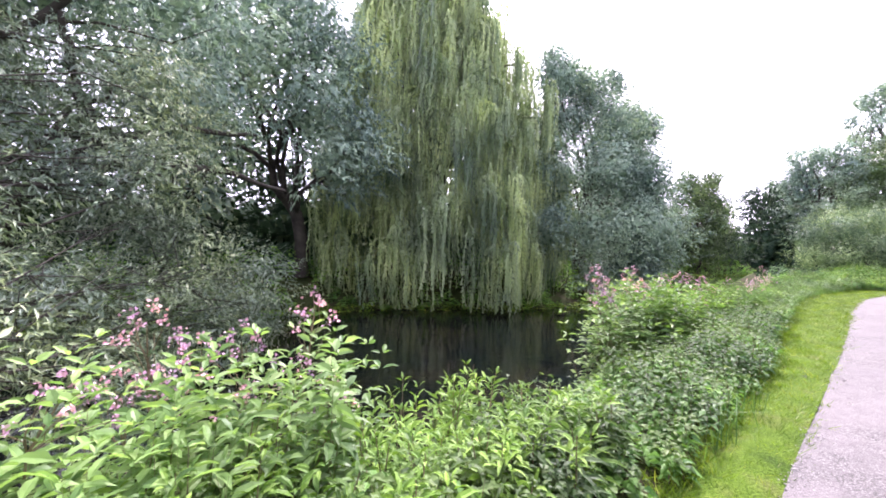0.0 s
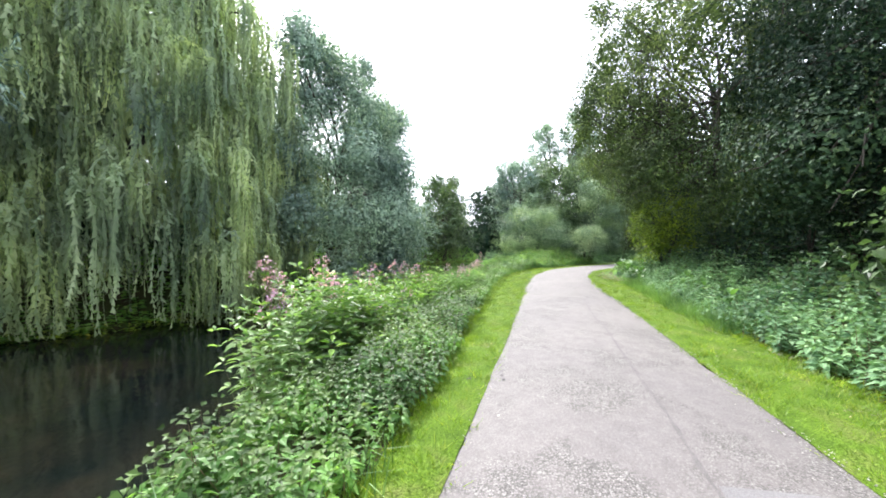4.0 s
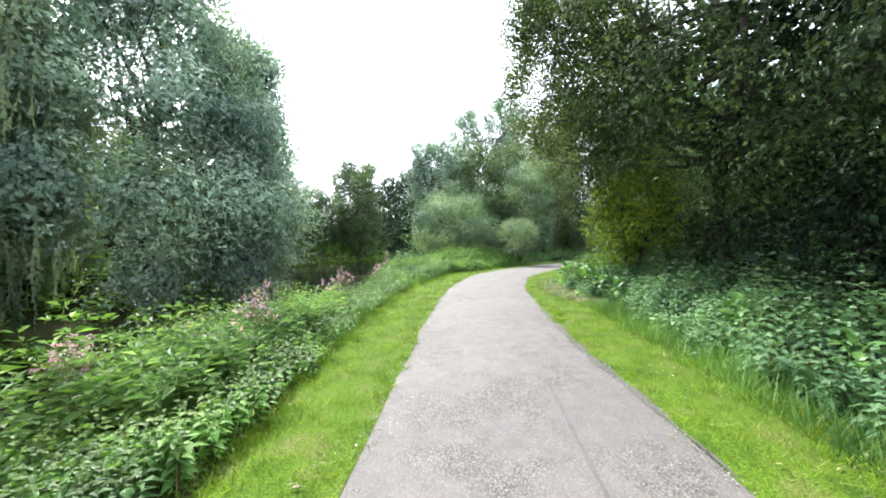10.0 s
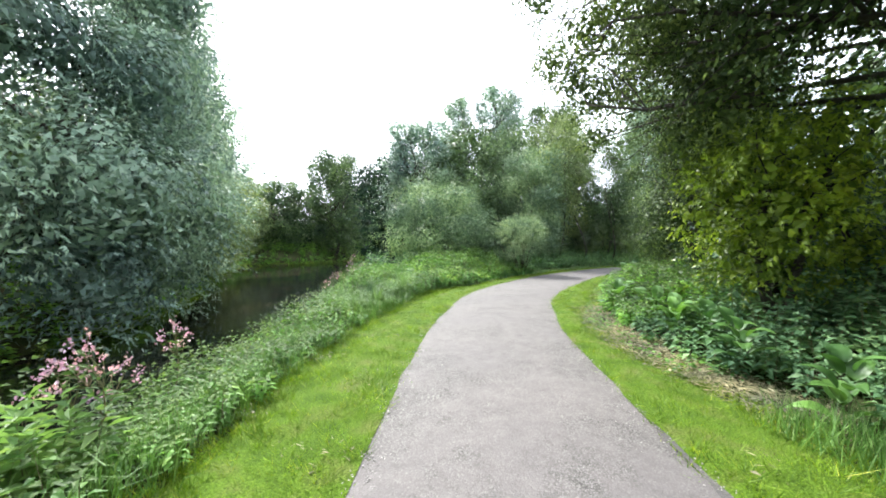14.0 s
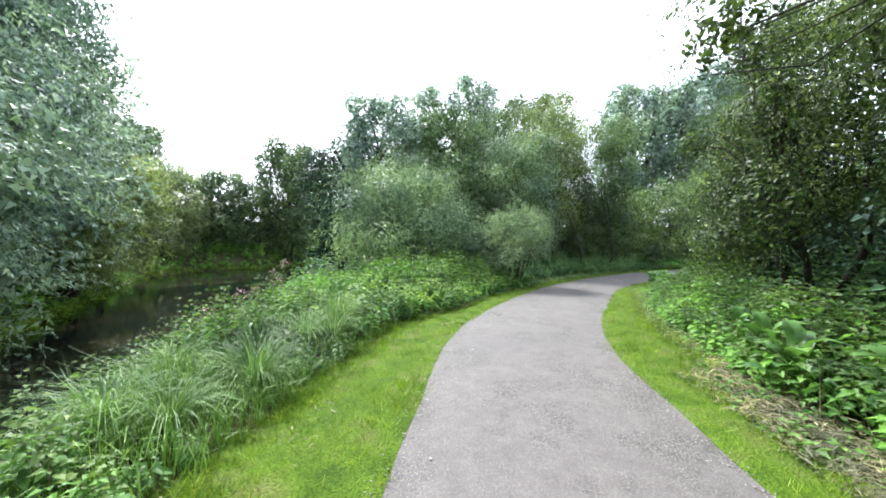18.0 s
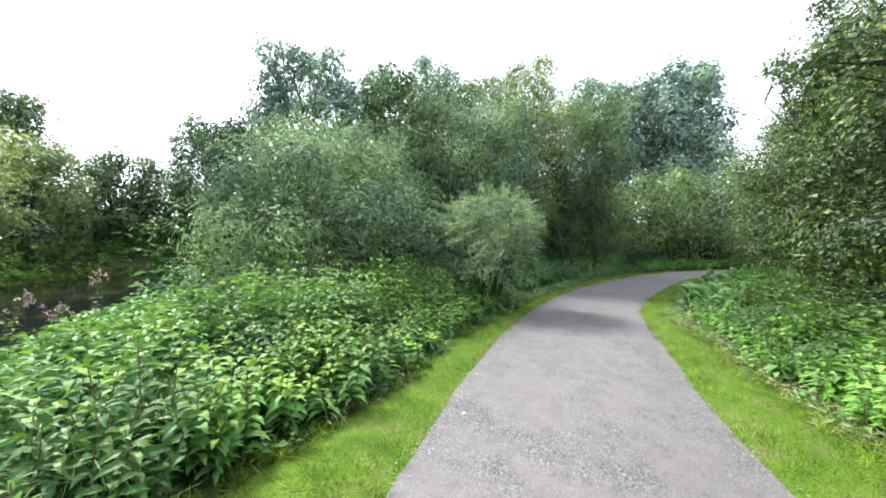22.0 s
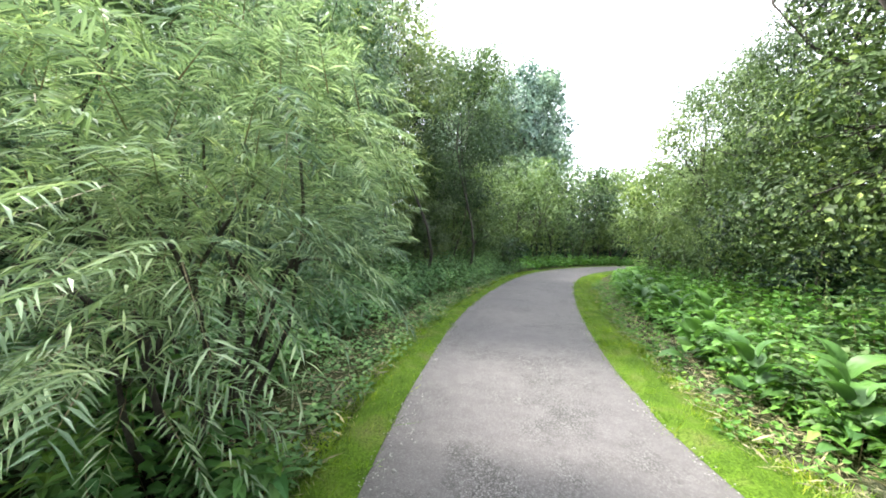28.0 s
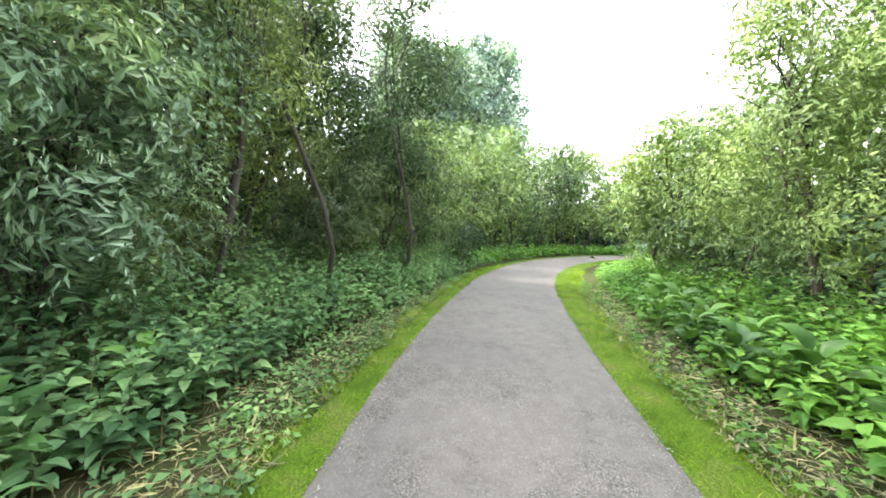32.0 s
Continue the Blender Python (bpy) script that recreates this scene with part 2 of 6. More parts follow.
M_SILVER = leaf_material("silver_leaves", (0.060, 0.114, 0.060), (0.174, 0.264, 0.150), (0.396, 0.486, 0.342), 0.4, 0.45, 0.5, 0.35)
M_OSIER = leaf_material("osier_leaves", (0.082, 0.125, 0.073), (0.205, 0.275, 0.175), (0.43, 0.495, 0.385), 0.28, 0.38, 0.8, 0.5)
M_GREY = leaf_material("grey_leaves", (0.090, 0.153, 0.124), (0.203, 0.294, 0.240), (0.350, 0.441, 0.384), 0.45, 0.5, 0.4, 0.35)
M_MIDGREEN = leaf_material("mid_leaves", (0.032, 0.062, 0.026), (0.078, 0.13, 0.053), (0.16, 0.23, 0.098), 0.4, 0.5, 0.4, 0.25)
# near-black: the self-shadow of dense crowns is put into the leaf colour
M_SHADELEAF = leaf_material("shade_dark_leaves", (0.014, 0.032, 0.022), (0.034, 0.064, 0.043), (0.085, 0.125, 0.085), 0.35, 0.65, 0.4, 0.12)
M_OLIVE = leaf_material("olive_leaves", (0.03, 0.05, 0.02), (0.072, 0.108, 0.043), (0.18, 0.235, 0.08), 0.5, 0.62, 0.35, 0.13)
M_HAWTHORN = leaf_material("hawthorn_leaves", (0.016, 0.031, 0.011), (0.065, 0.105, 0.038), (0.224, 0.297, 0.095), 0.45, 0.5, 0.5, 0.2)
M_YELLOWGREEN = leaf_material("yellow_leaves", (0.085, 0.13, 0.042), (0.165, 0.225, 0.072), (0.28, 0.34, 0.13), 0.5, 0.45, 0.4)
# yellow-green leaves brightened in colour to carry light coming from behind the bush
M_BACKLIT = leaf_material("backlit_leaves", (0.1, 0.16, 0.016), (0.24, 0.33, 0.03), (0.38, 0.46, 0.06), 0.7, 0.45, 0.5)
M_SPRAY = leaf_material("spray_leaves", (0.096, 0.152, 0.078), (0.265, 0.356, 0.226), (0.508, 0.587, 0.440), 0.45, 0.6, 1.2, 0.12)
M_MUD = surface_material("damp_silt", [(0.3, (0.045, 0.043, 0.041)), (0.55, (0.075, 0.071, 0.068)), (0.7, (0.06, 0.075, 0.025))], 3.5, 70.0, 0.8, 0.5, 0.3)
M_PATCH = surface_material("patch_tarmac", [(0.3, (0.100, 0.095, 0.096)), (0.7, (0.128, 0.122, 0.122))], 1.4, 120.0, 0.8, 0.35, 0.35)

# ---------------------------------------------------------------- mesh building
RNG = np.random.default_rng(7)
DENS = 0.62


def unit(a):
    return a / np.maximum(np.linalg.norm(a, axis=-1, keepdims=True), 1e-9)


def mesh_object(name, verts, tris, material, parent=None, label="", smooth=False):
    me = bpy.data.meshes.new(name)
    verts, tris = np.asarray(verts, np.float32), np.asarray(tris, np.int32)
    me.vertices.add(len(verts))
    me.vertices.foreach_set("co", verts.ravel())
    me.loops.add(tris.size)
    me.loops.foreach_set("vertex_index", tris.ravel())
    me.polygons.add(len(tris))
    me.polygons.foreach_set("loop_start", np.arange(0, tris.size, 3, dtype=np.int32))
    me.polygons.foreach_set("use_smooth", np.full(len(tris), smooth))
    me.update(calc_edges=True)
    me.materials.append(material)
    ob = new(name, me)
    if parent is not None:
        ob.parent = parent
    if label:
        tagged(ob, label)
    return ob


def join(pieces):
    """One pair of vertices and triangles out of many."""
    vs, fs, n = [], [], 0
    for v, f in pieces:
        vs.append(v)
        fs.append(f + n)
        n += len(v)
    return np.concatenate(vs), np.concatenate(fs)


def tube(points, radii, sides=7):
    pts = np.asarray(points, float)
    rad = np.asarray(radii, float)
    tang = unit(np.gradient(pts, axis=0))
    ref = np.where(np.abs(tang[:, 2:]) > 0.9, np.array([[1.0, 0, 0]]), np.array([[0, 0, 1.0]]))
    a = unit(np.cross(tang, ref))
    b = np.cross(tang, a)
    ang = np.linspace(0, 2 * np.pi, sides, endpoint=False)
    ring = a[:, None] * np.cos(ang)[None, :, None] + b[:, None] * np.sin(ang)[None, :, None]
    v = (pts[:, None] + ring * rad[:, None, None]).reshape(-1, 3)
    i, j = np.meshgrid(np.arange(len(pts) - 1), np.arange(sides), indexing="ij")
    p, q = (i * sides + j).ravel(), (i * sides + (j + 1) % sides).ravel()
    f = np.concatenate([np.stack([p, q, q + sides], 1), np.stack([p, q + sides, p + sides], 1)])
    return v, f


def leaves(base, way, length, width, up=0.5, fold=0.18, droop=0.0, fine=False, rng=RNG, face=None):
    """Leaves as single slips, folded lozenges (2 triangles), with a straight midrib (4 triangles), or with a curved midrib and rounded sides (8 triangles) where they are seen close by."""
    n = len(base)
    length, width = np.broadcast_to(length, n)[:, None], np.broadcast_to(width, n)[:, None]
    way = unit(way)
    nor = rng.normal(size=(n, 3)) + np.array([0, 0, up * 3])
    if face is not None:                       # leaves turned to the open side of the crown
        nor = rng.normal(size=(n, 3)) * 0.55 + face * 1.1 + np.array([0, 0, up])
    side = unit(np.cross(way, nor))
    nor = np.cross(side, way)
    drop = np.array([[0, 0, -1.0]]) * length * droop
    if fine == "thin":
        v = np.stack([base + side * width / 2, base + way * length + drop, base - side * width / 2], 1)
        f = np.array([[0, 1, 2]])
        k = 3
    elif not fine:
        mid = base + way * length * 0.45 + drop * 0.25
        v = np.stack([base, mid + side * width / 2 + nor * width * fold, base + way * length + drop, mid - side * width / 2 + nor * width * fold], 1)
        f = np.array([[0, 1, 2], [0, 2, 3]])
        k = 4
    elif fine == "mid":
        s1 = base + way * length * 0.42 + drop * 0.18
        lift = nor * width * fold
        v = np.stack([base, s1, base + way * length + drop, s1 + side * width * 0.5 + lift, s1 - side * width * 0.5 + lift], 1)
        f = np.array([[0, 3, 1], [0, 1, 4], [1, 3, 2], [1, 2, 4]])
        k = 5
    else:
        s1 = base + way * length * 0.3 + drop * 0.1
        s2 = base + way * length * 0.66 + drop * 0.42
        tip = base + way * length + drop
        lift = nor * width * fold
        v = np.stack([base, s1, s2, tip, s1 + side * width * 0.5 + lift, s2 + side * width * 0.37 + lift, s1 - side * width * 0.5 + lift, s2 - side * width * 0.37 + lift], 1)
        f = np.array([[0, 4, 1], [0, 1, 6], [1, 4, 5], [1, 5, 2], [1, 2, 7], [1, 7, 6], [2, 5, 3], [2, 3, 7]])
        k = 8
    return v.reshape(-1, 3), (f[None] + (np.arange(n) * k)[:, None, None]).reshape(-1, 3)


def sphere_points(n, rng):
    return unit(rng.normal(size=(n, 3)))


def twig_leaves(start, way, reach, per, length, width, droop=0.2, spread=0.8, sag=0.15, fine=False, up=0.5, rng=RNG, face=None):
    """per leaves along each of many twigs."""
    n = len(start)
    u = (np.arange(per)[None] + rng.random((n, per))) / per
    reach = np.broadcast_to(reach, n)
    pos = start[:, None] + way[:, None] * (u * reach[:, None])[..., None]
    pos[..., 2] -= sag * reach[:, None] * u ** 2
    side = rng.normal(size=(n, per, 3))
    d = unit(way)[:, None] * (1.0 - 0.3 * spread) + unit(side) * spread
    d[..., 2] -= 0.15 + sag * 0.8
    ln = length * rng.uniform(0.65, 1.15, n * per) * (1.0 - 0.25 * u.ravel())
    return leaves(pos.reshape(-1, 3), d.reshape(-1, 3), ln, ln * (width / length), up=up, droop=droop, fine=fine, rng=rng, face=None if face is None else np.repeat(face, per, 0))


def thing(name, label, category, x, y, z=0.0, group=""):
    ob = new(name)
    ob.location = (x, y, z)
    return tagged(ob, label, category, group)


# ---------------------------------------------------------------- plan: path, river, ground
CENTRE = [(-30.0, -26.6), (-12.0, -12.5), (-3.0, -5.5), (2.0, -1.62), (5.37, 1.01), (8.82, 3.71), (12.07, 6.3), (15.03, 8.55), (18.93, 11.2), (20.61, 12.11), (22.18, 12.9), (24.02, 13.54),
          (26.38, 14.01), (28.91, 14.25), (31.34, 14.25), (33.73, 14.01), (36.56, 13.52), (39.71, 12.84), (42.82, 12.01), (45.91, 10.85),
          (49.11, 9.2), (52.3, 6.9), (55.5, 3.6), (58.0, -1.0), (60.0, -9.0), (61.0, -30.0)]
NEAR_BANK = [(-60.0, -42.0), (-30.0, -20.0), (-12.0, -7.0), (-2.7, -0.1), (2.85, 4.3), (6.0, 7.2), (9.45, 9.75), (12.3, 12.2), (15.2, 14.6), (18.2, 17.6), (21.6, 21.4), (26.0, 27.0), (31.0, 33.5), (38.0, 40.0), (48.0, 46.0), (70.0, 56.0), (110.0, 74.0)]
FAR_BANK = [(-60.0, -20.0), (-30.0, 2.0), (-12.0, 11.6), (-4.4, 15.6), (-0.9, 17.4), (4.0, 18.0), (9.0, 18.8), (13.0, 21.2), (17.0, 25.6), (20.0, 31.0), (22.5, 37.0), (26.0, 45.0), (32.0, 50.6), (40.0, 51.6), (52.0, 55.5), (72.0, 66.0), (110.0, 86.0)]
WATER_Z = -1.5


def smooth_line(points, step):
    p = np.array(points, float)
    q = np.concatenate([[2 * p[0] - p[1]], p, [2 * p[-1] - p[-2]]])
    out = []
    for i in range(1, len(q) - 2):
        a, b, c, d = q[i - 1:i + 3]
        n = max(2, int(np.linalg.norm(c - b) / step * 2))
        t = np.linspace(0, 1, n, endpoint=False)[:, None]
        out.append(0.5 * (2 * b + (c - a) * t + (2 * a - 5 * b + 4 * c - d) * t ** 2 + (3 * b - a - 3 * c + d) * t ** 3))
    out.append(p[-1:])
    fine = np.concatenate(out)
    s = np.r_[0, np.cumsum(np.linalg.norm(np.diff(fine, axis=0), axis=1))]
    t = np.arange(0, s[-1], step)
    return np.stack([np.interp(t, s, fine[:, 0]), np.interp(t, s, fine[:, 1])], 1)


LINE = smooth_line(CENTRE, 0.25)
LEFT = np.gradient(LINE, axis=0)
LEFT = unit(np.stack([-LEFT[:, 1], LEFT[:, 0]], 1))
HALF = 1.27
CRUDE = smooth_line(CENTRE, 1.5)


def line_distance(x, y, line):
    """Distance to a line, and the side: positive to its left."""
    p = np.stack([np.ravel(x), np.ravel(y)], 1)
    best, side = np.full(len(p), 1e9), np.ones(len(p))
    for a, b in zip(line[:-1], line[1:]):
        ab = b - a
        t = np.clip(((p - a) @ ab) / (ab @ ab), 0, 1)
        off = p - a - t[:, None] * ab
        d = np.hypot(off[:, 0], off[:, 1])
        near = d < best
        best = np.where(near, d, best)
        side = np.where(near, np.sign(ab[0] * off[:, 1] - ab[1] * off[:, 0]), side)
    return best.reshape(np.shape(x)), side.reshape(np.shape(x))


def wave(x, y, scale, seed=0.0):
    """Cheap smooth unevenness between about -1 and 1."""
    a, b = x / scale + seed, y / scale - seed
    return (np.sin(a * 1.7 + np.sin(b * 1.3 + seed)) + np.sin(b * 2.1 + np.sin(a * 0.9 - seed)) + np.sin((a + b) * 3.1) * 0.5) / 2.5


def ground_z(x, y):
    x, y = np.asarray(x, float), np.asarray(y, float)
    dn, sn = line_distance(x, y, np.array(NEAR_BANK))
    df, sf = line_distance(x, y, np.array(FAR_BANK))
    dp, sp = line_distance(x, y, CRUDE)
    wet = (sn > 0) & (sf < 0)
    near = np.where(sn < 0, dn, 0)
    far = np.where(sf > 0, df, 0)
    land = np.where(sn < 0, np.minimum(near / 1.9, 1.0) ** 0.75, 0) + np.where(sf > 0, np.minimum(far / 3.5, 1.0) ** 0.8, 0)
    z = -1.72 + 1.70 * np.clip(land, 0, 1)
    z = np.where(wet, -1.72 - 0.8 * np.clip(np.minimum(dn, df) / 2.0, 0, 1), z)
    rise = np.where((sp < 0) & (dp > 3), np.minimum((dp - 3) * 0.07, 1.2), 0) + np.where(sf > 0, np.minimum(far * 0.05, 1.0), 0)
    bumps = wave(x, y, 3.0, 1.3) * 0.07 * np.clip((dp - 2.0) / 2.0, 0, 1) * (~wet)
    return z + np.where(wet, 0, rise) + bumps - 0.05 * (dp < 1.3)


axis_x = np.r_[-900, -500, -280, -160, -100, -70, -48, -34, -24, -18, np.arange(-14, 64, 0.55), 66, 70, 76, 86, 100, 130, 180, 280, 500, 900]
axis_y = np.r_[-900, -500, -280, -160, -100, -70, -48, -34, -26, -20, np.arange(-15, 62, 0.55), 66, 72, 80, 95, 120, 170, 280, 500, 900]
gx, gy = np.meshgrid(axis_x, axis_y, indexing="ij")
gz = ground_z(gx, gy)


def grid_tris(n, m):
    i, j = np.meshgrid(np.arange(n - 1), np.arange(m - 1), indexing="ij")
    a = (i * m + j).ravel()
    return np.concatenate([np.stack([a, a + m, a + m + 1], 1), np.stack([a, a + m + 1, a + 1], 1)])


ground = mesh_object("ground", np.stack([gx.ravel(), gy.ravel(), gz.ravel()], 1), grid_tris(len(axis_x), len(axis_y)), M_SOIL, smooth=True)
tagged(ground, "dark damp soil with leaf litter sloping to a river", "ground", kind="structure")

wx, wy = np.meshgrid(np.linspace(-70, 120, 40), np.linspace(-50, 95, 30), indexing="ij")
water = mesh_object("water", np.stack([wx.ravel(), wy.ravel(), np.full(wx.size, WATER_Z)], 1), grid_tris(40, 30), M_WATER, smooth=True)
tagged(water, "slow dark river water with faint ripples and brown patches", "river", kind="structure")


def strip(name, inner, outer, height, across, material, wobble, label, category, seed):
    """A strip along the path between two offsets that may vary along it."""
    n = len(LINE)
    idx = np.arange(n)
    u = np.linspace(0, 1, across)
    x, y = LINE[:, 0], LINE[:, 1]
    a, b = np.broadcast_to(inner, n), np.broadcast_to(outer, n)
    jag = wave(x, y, 0.35, seed) * wobble + wave(x, y, 1.6, seed + 2) * wobble * 1.4
    off = a[:, None] + (b - a)[:, None] * u[None]
    off = off + np.sign(b)[:, None] * jag[:, None] * np.where(u == 1, 1.0, 0.0)[None]
    if name == "path":
        jag2 = wave(x, y, 0.4, seed + 5) * wobble + wave(x, y, 1.9, seed + 7) * wobble * 1.4
        off[:, 0] += jag2
    pos = LINE[idx][:, None] + LEFT[idx][:, None] * off[..., None]
    z = height(u)[None] + wave(pos[..., 0], pos[..., 1], 0.6, seed) * 0.006
    v = np.concatenate([pos, z[..., None]], 2).reshape(-1, 3)
    ob = mesh_object(name, v, grid_tris(n, across)[:, ::-1], material, smooth=True)
    return tagged(ob, label, category, kind="structure")


# how far the path and its mown verges reach to either side of the middle line
HL = np.interp(LINE[:, 0], [6, 11, 14, 16, 18, 20, 22, 23.5, 25, 28, 32, 34, 36], [1.27, 1.16, 1.18, 1.28, 1.34, 1.36, 1.41, 1.36, 1.28, 1.25, 1.25, 1.34, 1.4])
HR = np.interp(LINE[:, 0], [6, 12, 14, 16, 18, 20, 22, 24, 26, 27.5, 29, 31, 33, 36], [1.27, 1.34, 1.22, 1.18, 1.16, 1.12, 1.13, 1.2, 1.27, 1.32, 1.26, 1.1, 1.13, 1.13])
VL = np.interp(LINE[:, 0], [2, 8, 10, 12, 14.7, 17.4, 20, 22.8, 23.6, 24.8, 26.5, 28.2, 30.7, 33, 36, 46], [0.35, 0.45, 0.6, 0.8, 1.1, 1.38, 1.3, 1.3, 1.0, 0.6, 0.62, 0.4, 0.34, 0.43, 0.45, 0.5])
VR = np.interp(LINE[:, 0], [2, 12, 14, 16, 17, 18.3, 20, 21.4, 22.2, 23.6, 25, 28, 29.2, 30.5, 33, 36, 46], [1.1, 1.15, 1.3, 1.2, 1.0, 0.48, 0.4, 0.42, 0.95, 1.0, 0.85, 0.78, 0.62, 0.36, 0.4, 0.4, 0.5])
path = strip("path", -HR, HL, lambda u: 0.03 - 0.03 * (2 * u - 1) ** 2, 13, M_PATH, 0.045, "worn pinkish grey tarmac footpath with loose chippings", "footpath", 0.3)
strip("verge_left", HL - 0.06, HALF + VL, lambda u: 0.005 + 0.045 * np.sin(np.pi * np.clip(u, 0, 1)) - 0.03 * u, 6, M_TURF, 0.06, "bright mown grass verge beside the path", "grass verge", 1.1)
strip("verge_right", -HR + 0.06, -HALF - VR, lambda u: 0.005 + 0.05 * np.sin(np.pi * np.clip(u, 0, 1)) - 0.03 * u, 6, M_TURF, 0.08, "bright mown grass verge beside the path", "grass verge", 2.2)

# ---------------------------------------------------------------- trees


def crown_blobs(count, radius, low, high, rng, flat=1.0):
    """Lumps that make up a crown: places and radii round the trunk."""
    out = []
    mid, half = (low + high) / 2, (high - low) / 2
    count = int(count * 1.6)
    for k in range(count):
        a = k * 2.399 + rng.uniform(-0.4, 0.4)
        h = -0.85 + 1.62 * (k + 0.5) / count
        ring = math.sqrt(max(0.35 if h < 0 else 0.05, 1 - h * h)) * rng.uniform(0.38, 0.7)
        r = radius * rng.uniform(0.33, 0.49)
        out.append((math.cos(a) * radius * ring, math.sin(a) * radius * ring * flat, mid + h * (half - r * 0.5), r))
    return out


def wood(points, r0, r1, sides=7):
    return tube(points, np.linspace(r0, r1, len(points)), sides)


def bend(a, b, sag, rng, n=6):
    a, b = np.array(a, float), np.array(b, float)
    t = np.linspace(0, 1, n)[:, None]
    p = a + (b - a) * t
    p[:, 2] += sag * np.sin(np.pi * t[:, 0])
    sway = rng.normal(size=(2, 3)) * 0.05 * np.linalg.norm(b - a)
    p += sway[0] * np.sin(np.pi * t) + sway[1] * np.sin(2 * np.pi * t)
    return p


def open_side(u, place, walked, rng):
    """Which of the directions round a lump of foliage to fill: all on the side of the path, a third on the side of the wood."""
    d = walked - place[:2]
    w = 1 / (d * d).sum(1)
    to = unit((d * w[:, None]).sum(0))
    return (u[:, :2] @ to + 0.35 * u[:, 2] > -0.3) | (rng.random(len(u)) < 0.33)


def tree(name, label, x, y, low, high, radius, material, count, leaf=(0.11, 0.045), blobs=9, trunk=0.16, seed=1, twig=0.7, per=8, droop=0.2, sag=0.15,
         up=0.25, lean=(0, 0), stems=1, fine=False, group="", category="tree", lumps=None, bare=0.3, fill=0.14, cover=1.0, flat=1.0, at_world=False, boughs=()):
    """A tree or shrub: stems, a limb to each lump of the crown, and the leaves of each lump along short twigs."""
    rng = np.random.default_rng(seed)
    slim = fine == "slim"
    leaf = (leaf[0], leaf[1] * 1.12)
    walked = LINE[(LINE[:, 0] > 1) & (LINE[:, 0] < 36)]
    close = np.hypot(walked[:, 0] - x, walked[:, 1] - y).min() < radius + 7.5
    if slim:
        fine = False
    elif close:                                # leaves that can be told apart are whole lozenges
        fine, count, twig, leaf = False, count * 1.05, twig * 0.6, (leaf[0] * 0.92, leaf[1] * 1.05)
    else:
        fine, count, twig, leaf = "thin", count * 1.1, twig * 0.65, (leaf[0] * 1.1, leaf[1] * 1.12)
    z0 = float(ground_z(np.array([x]), np.array([y]))[0]) - 0.05
    ob = thing(name, label, category, x, y, z0, group)
    lumps = lumps or crown_blobs(blobs, radius, low - z0, high - z0, rng, flat)
    if at_world:
        lumps = [(a - x, c - y, e - z0, r) for a, c, e, r in lumps]
    total = sum(r * r for *_, r in lumps)
    tops = []
    for k in range(stems):
        a = 2 * math.pi * k / stems + rng.uniform(0, 1)
        out = 0.12 * radius * (stems > 1)
        foot = np.array([math.cos(a) * out * 0.6, math.sin(a) * out * 0.6, 0])
        spread = np.array([math.cos(a) * out * 3 + lean[0], math.sin(a) * out * 3 + lean[1], (low - z0) + (high - low) * 0.55])
        line = bend(foot, spread, 0.0, rng, 8)
        size = trunk * (1.0 if stems == 1 else rng.uniform(0.55, 0.9))
        v, f = wood(line, size * 1.15, size * 0.35, 9)
        mesh_object("trunk" if stems == 1 else "stem", v, f, M_BARK, ob, smooth=True)
        tops.append(line)
    for way in boughs:
        way = np.array(way)
        line = np.stack([np.interp(np.linspace(0, 1, 14), np.linspace(0, 1, len(way)), way[:, k]) for k in range(3)], 1)
        line += rng.normal(size=line.shape) * 0.04
        v, f = wood(line, 0.17, 0.05, 8)
        mesh_object("bough", v, f, M_BARK, ob, "dark bare bough", smooth=True)
    for n, (bx, by, bz, br) in enumerate(lumps):
        c = np.array([bx, by, bz])
        line = min(tops, key=lambda q: np.linalg.norm(q[-1] - c))
        start = line[min(len(line) - 1, max(1, int(len(line) * rng.uniform(0.35, 0.85))))]
        limb = bend(start, c, 0.12 * br, rng, 6)
        pieces = [wood(limb, trunk * 0.38, trunk * 0.10, 6)]
        for q in range(4):
            tip = c + sphere_points(1, rng)[0] * br * 0.8
            pieces.append(wood(bend(limb[rng.integers(2, 5)], tip, 0.05, rng, 4), trunk * 0.14, 0.008, 4))
        v, f = join(pieces)
        bough = mesh_object("limb", v, f, M_BARK, ob, smooth=True)
        amount = max(20, int(count * DENS * br * br / total))
        nt = max(4, amount // per)
        u = sphere_points(nt, rng)
        u[:, 2] *= 0.85
        u = u[open_side(u, c + (x, y, z0), walked, rng)]
        nt = len(u)
        lump = 1 + 0.3 * np.sin(u[:, 0] * 5 + n) * np.sin(u[:, 1] * 4.3 + 2 * n) + 0.15 * np.sin(u[:, 2] * 9 + n)
        rad = br * (1 - bare + bare * rng.random(nt) ** 0.6) * lump
        start = c + u * rad[:, None]
        way = unit(u * 0.75 + rng.normal(size=(nt, 3)) * 0.45 + np.array([0, 0, up]))
        bits = [twig_leaves(start, way, twig * rng.uniform(0.6, 1.25, nt), per, leaf[0], leaf[1], droop, 0.75, sag, fine, 0.35, rng, u)]
        size = max(leaf[0] * 1.4, 0.10) if close else max(leaf[0] * 1.4, 0.12)
        inner = max(6, int(cover * 12.6 * (br * 0.6) ** 2 / (max(0.15, 0.65 * leaf[1] / leaf[0]) * size * size)))
        u = sphere_points(inner, rng)
        u = u[open_side(u, c + (x, y, z0), walked, rng)]
        inner = len(u)
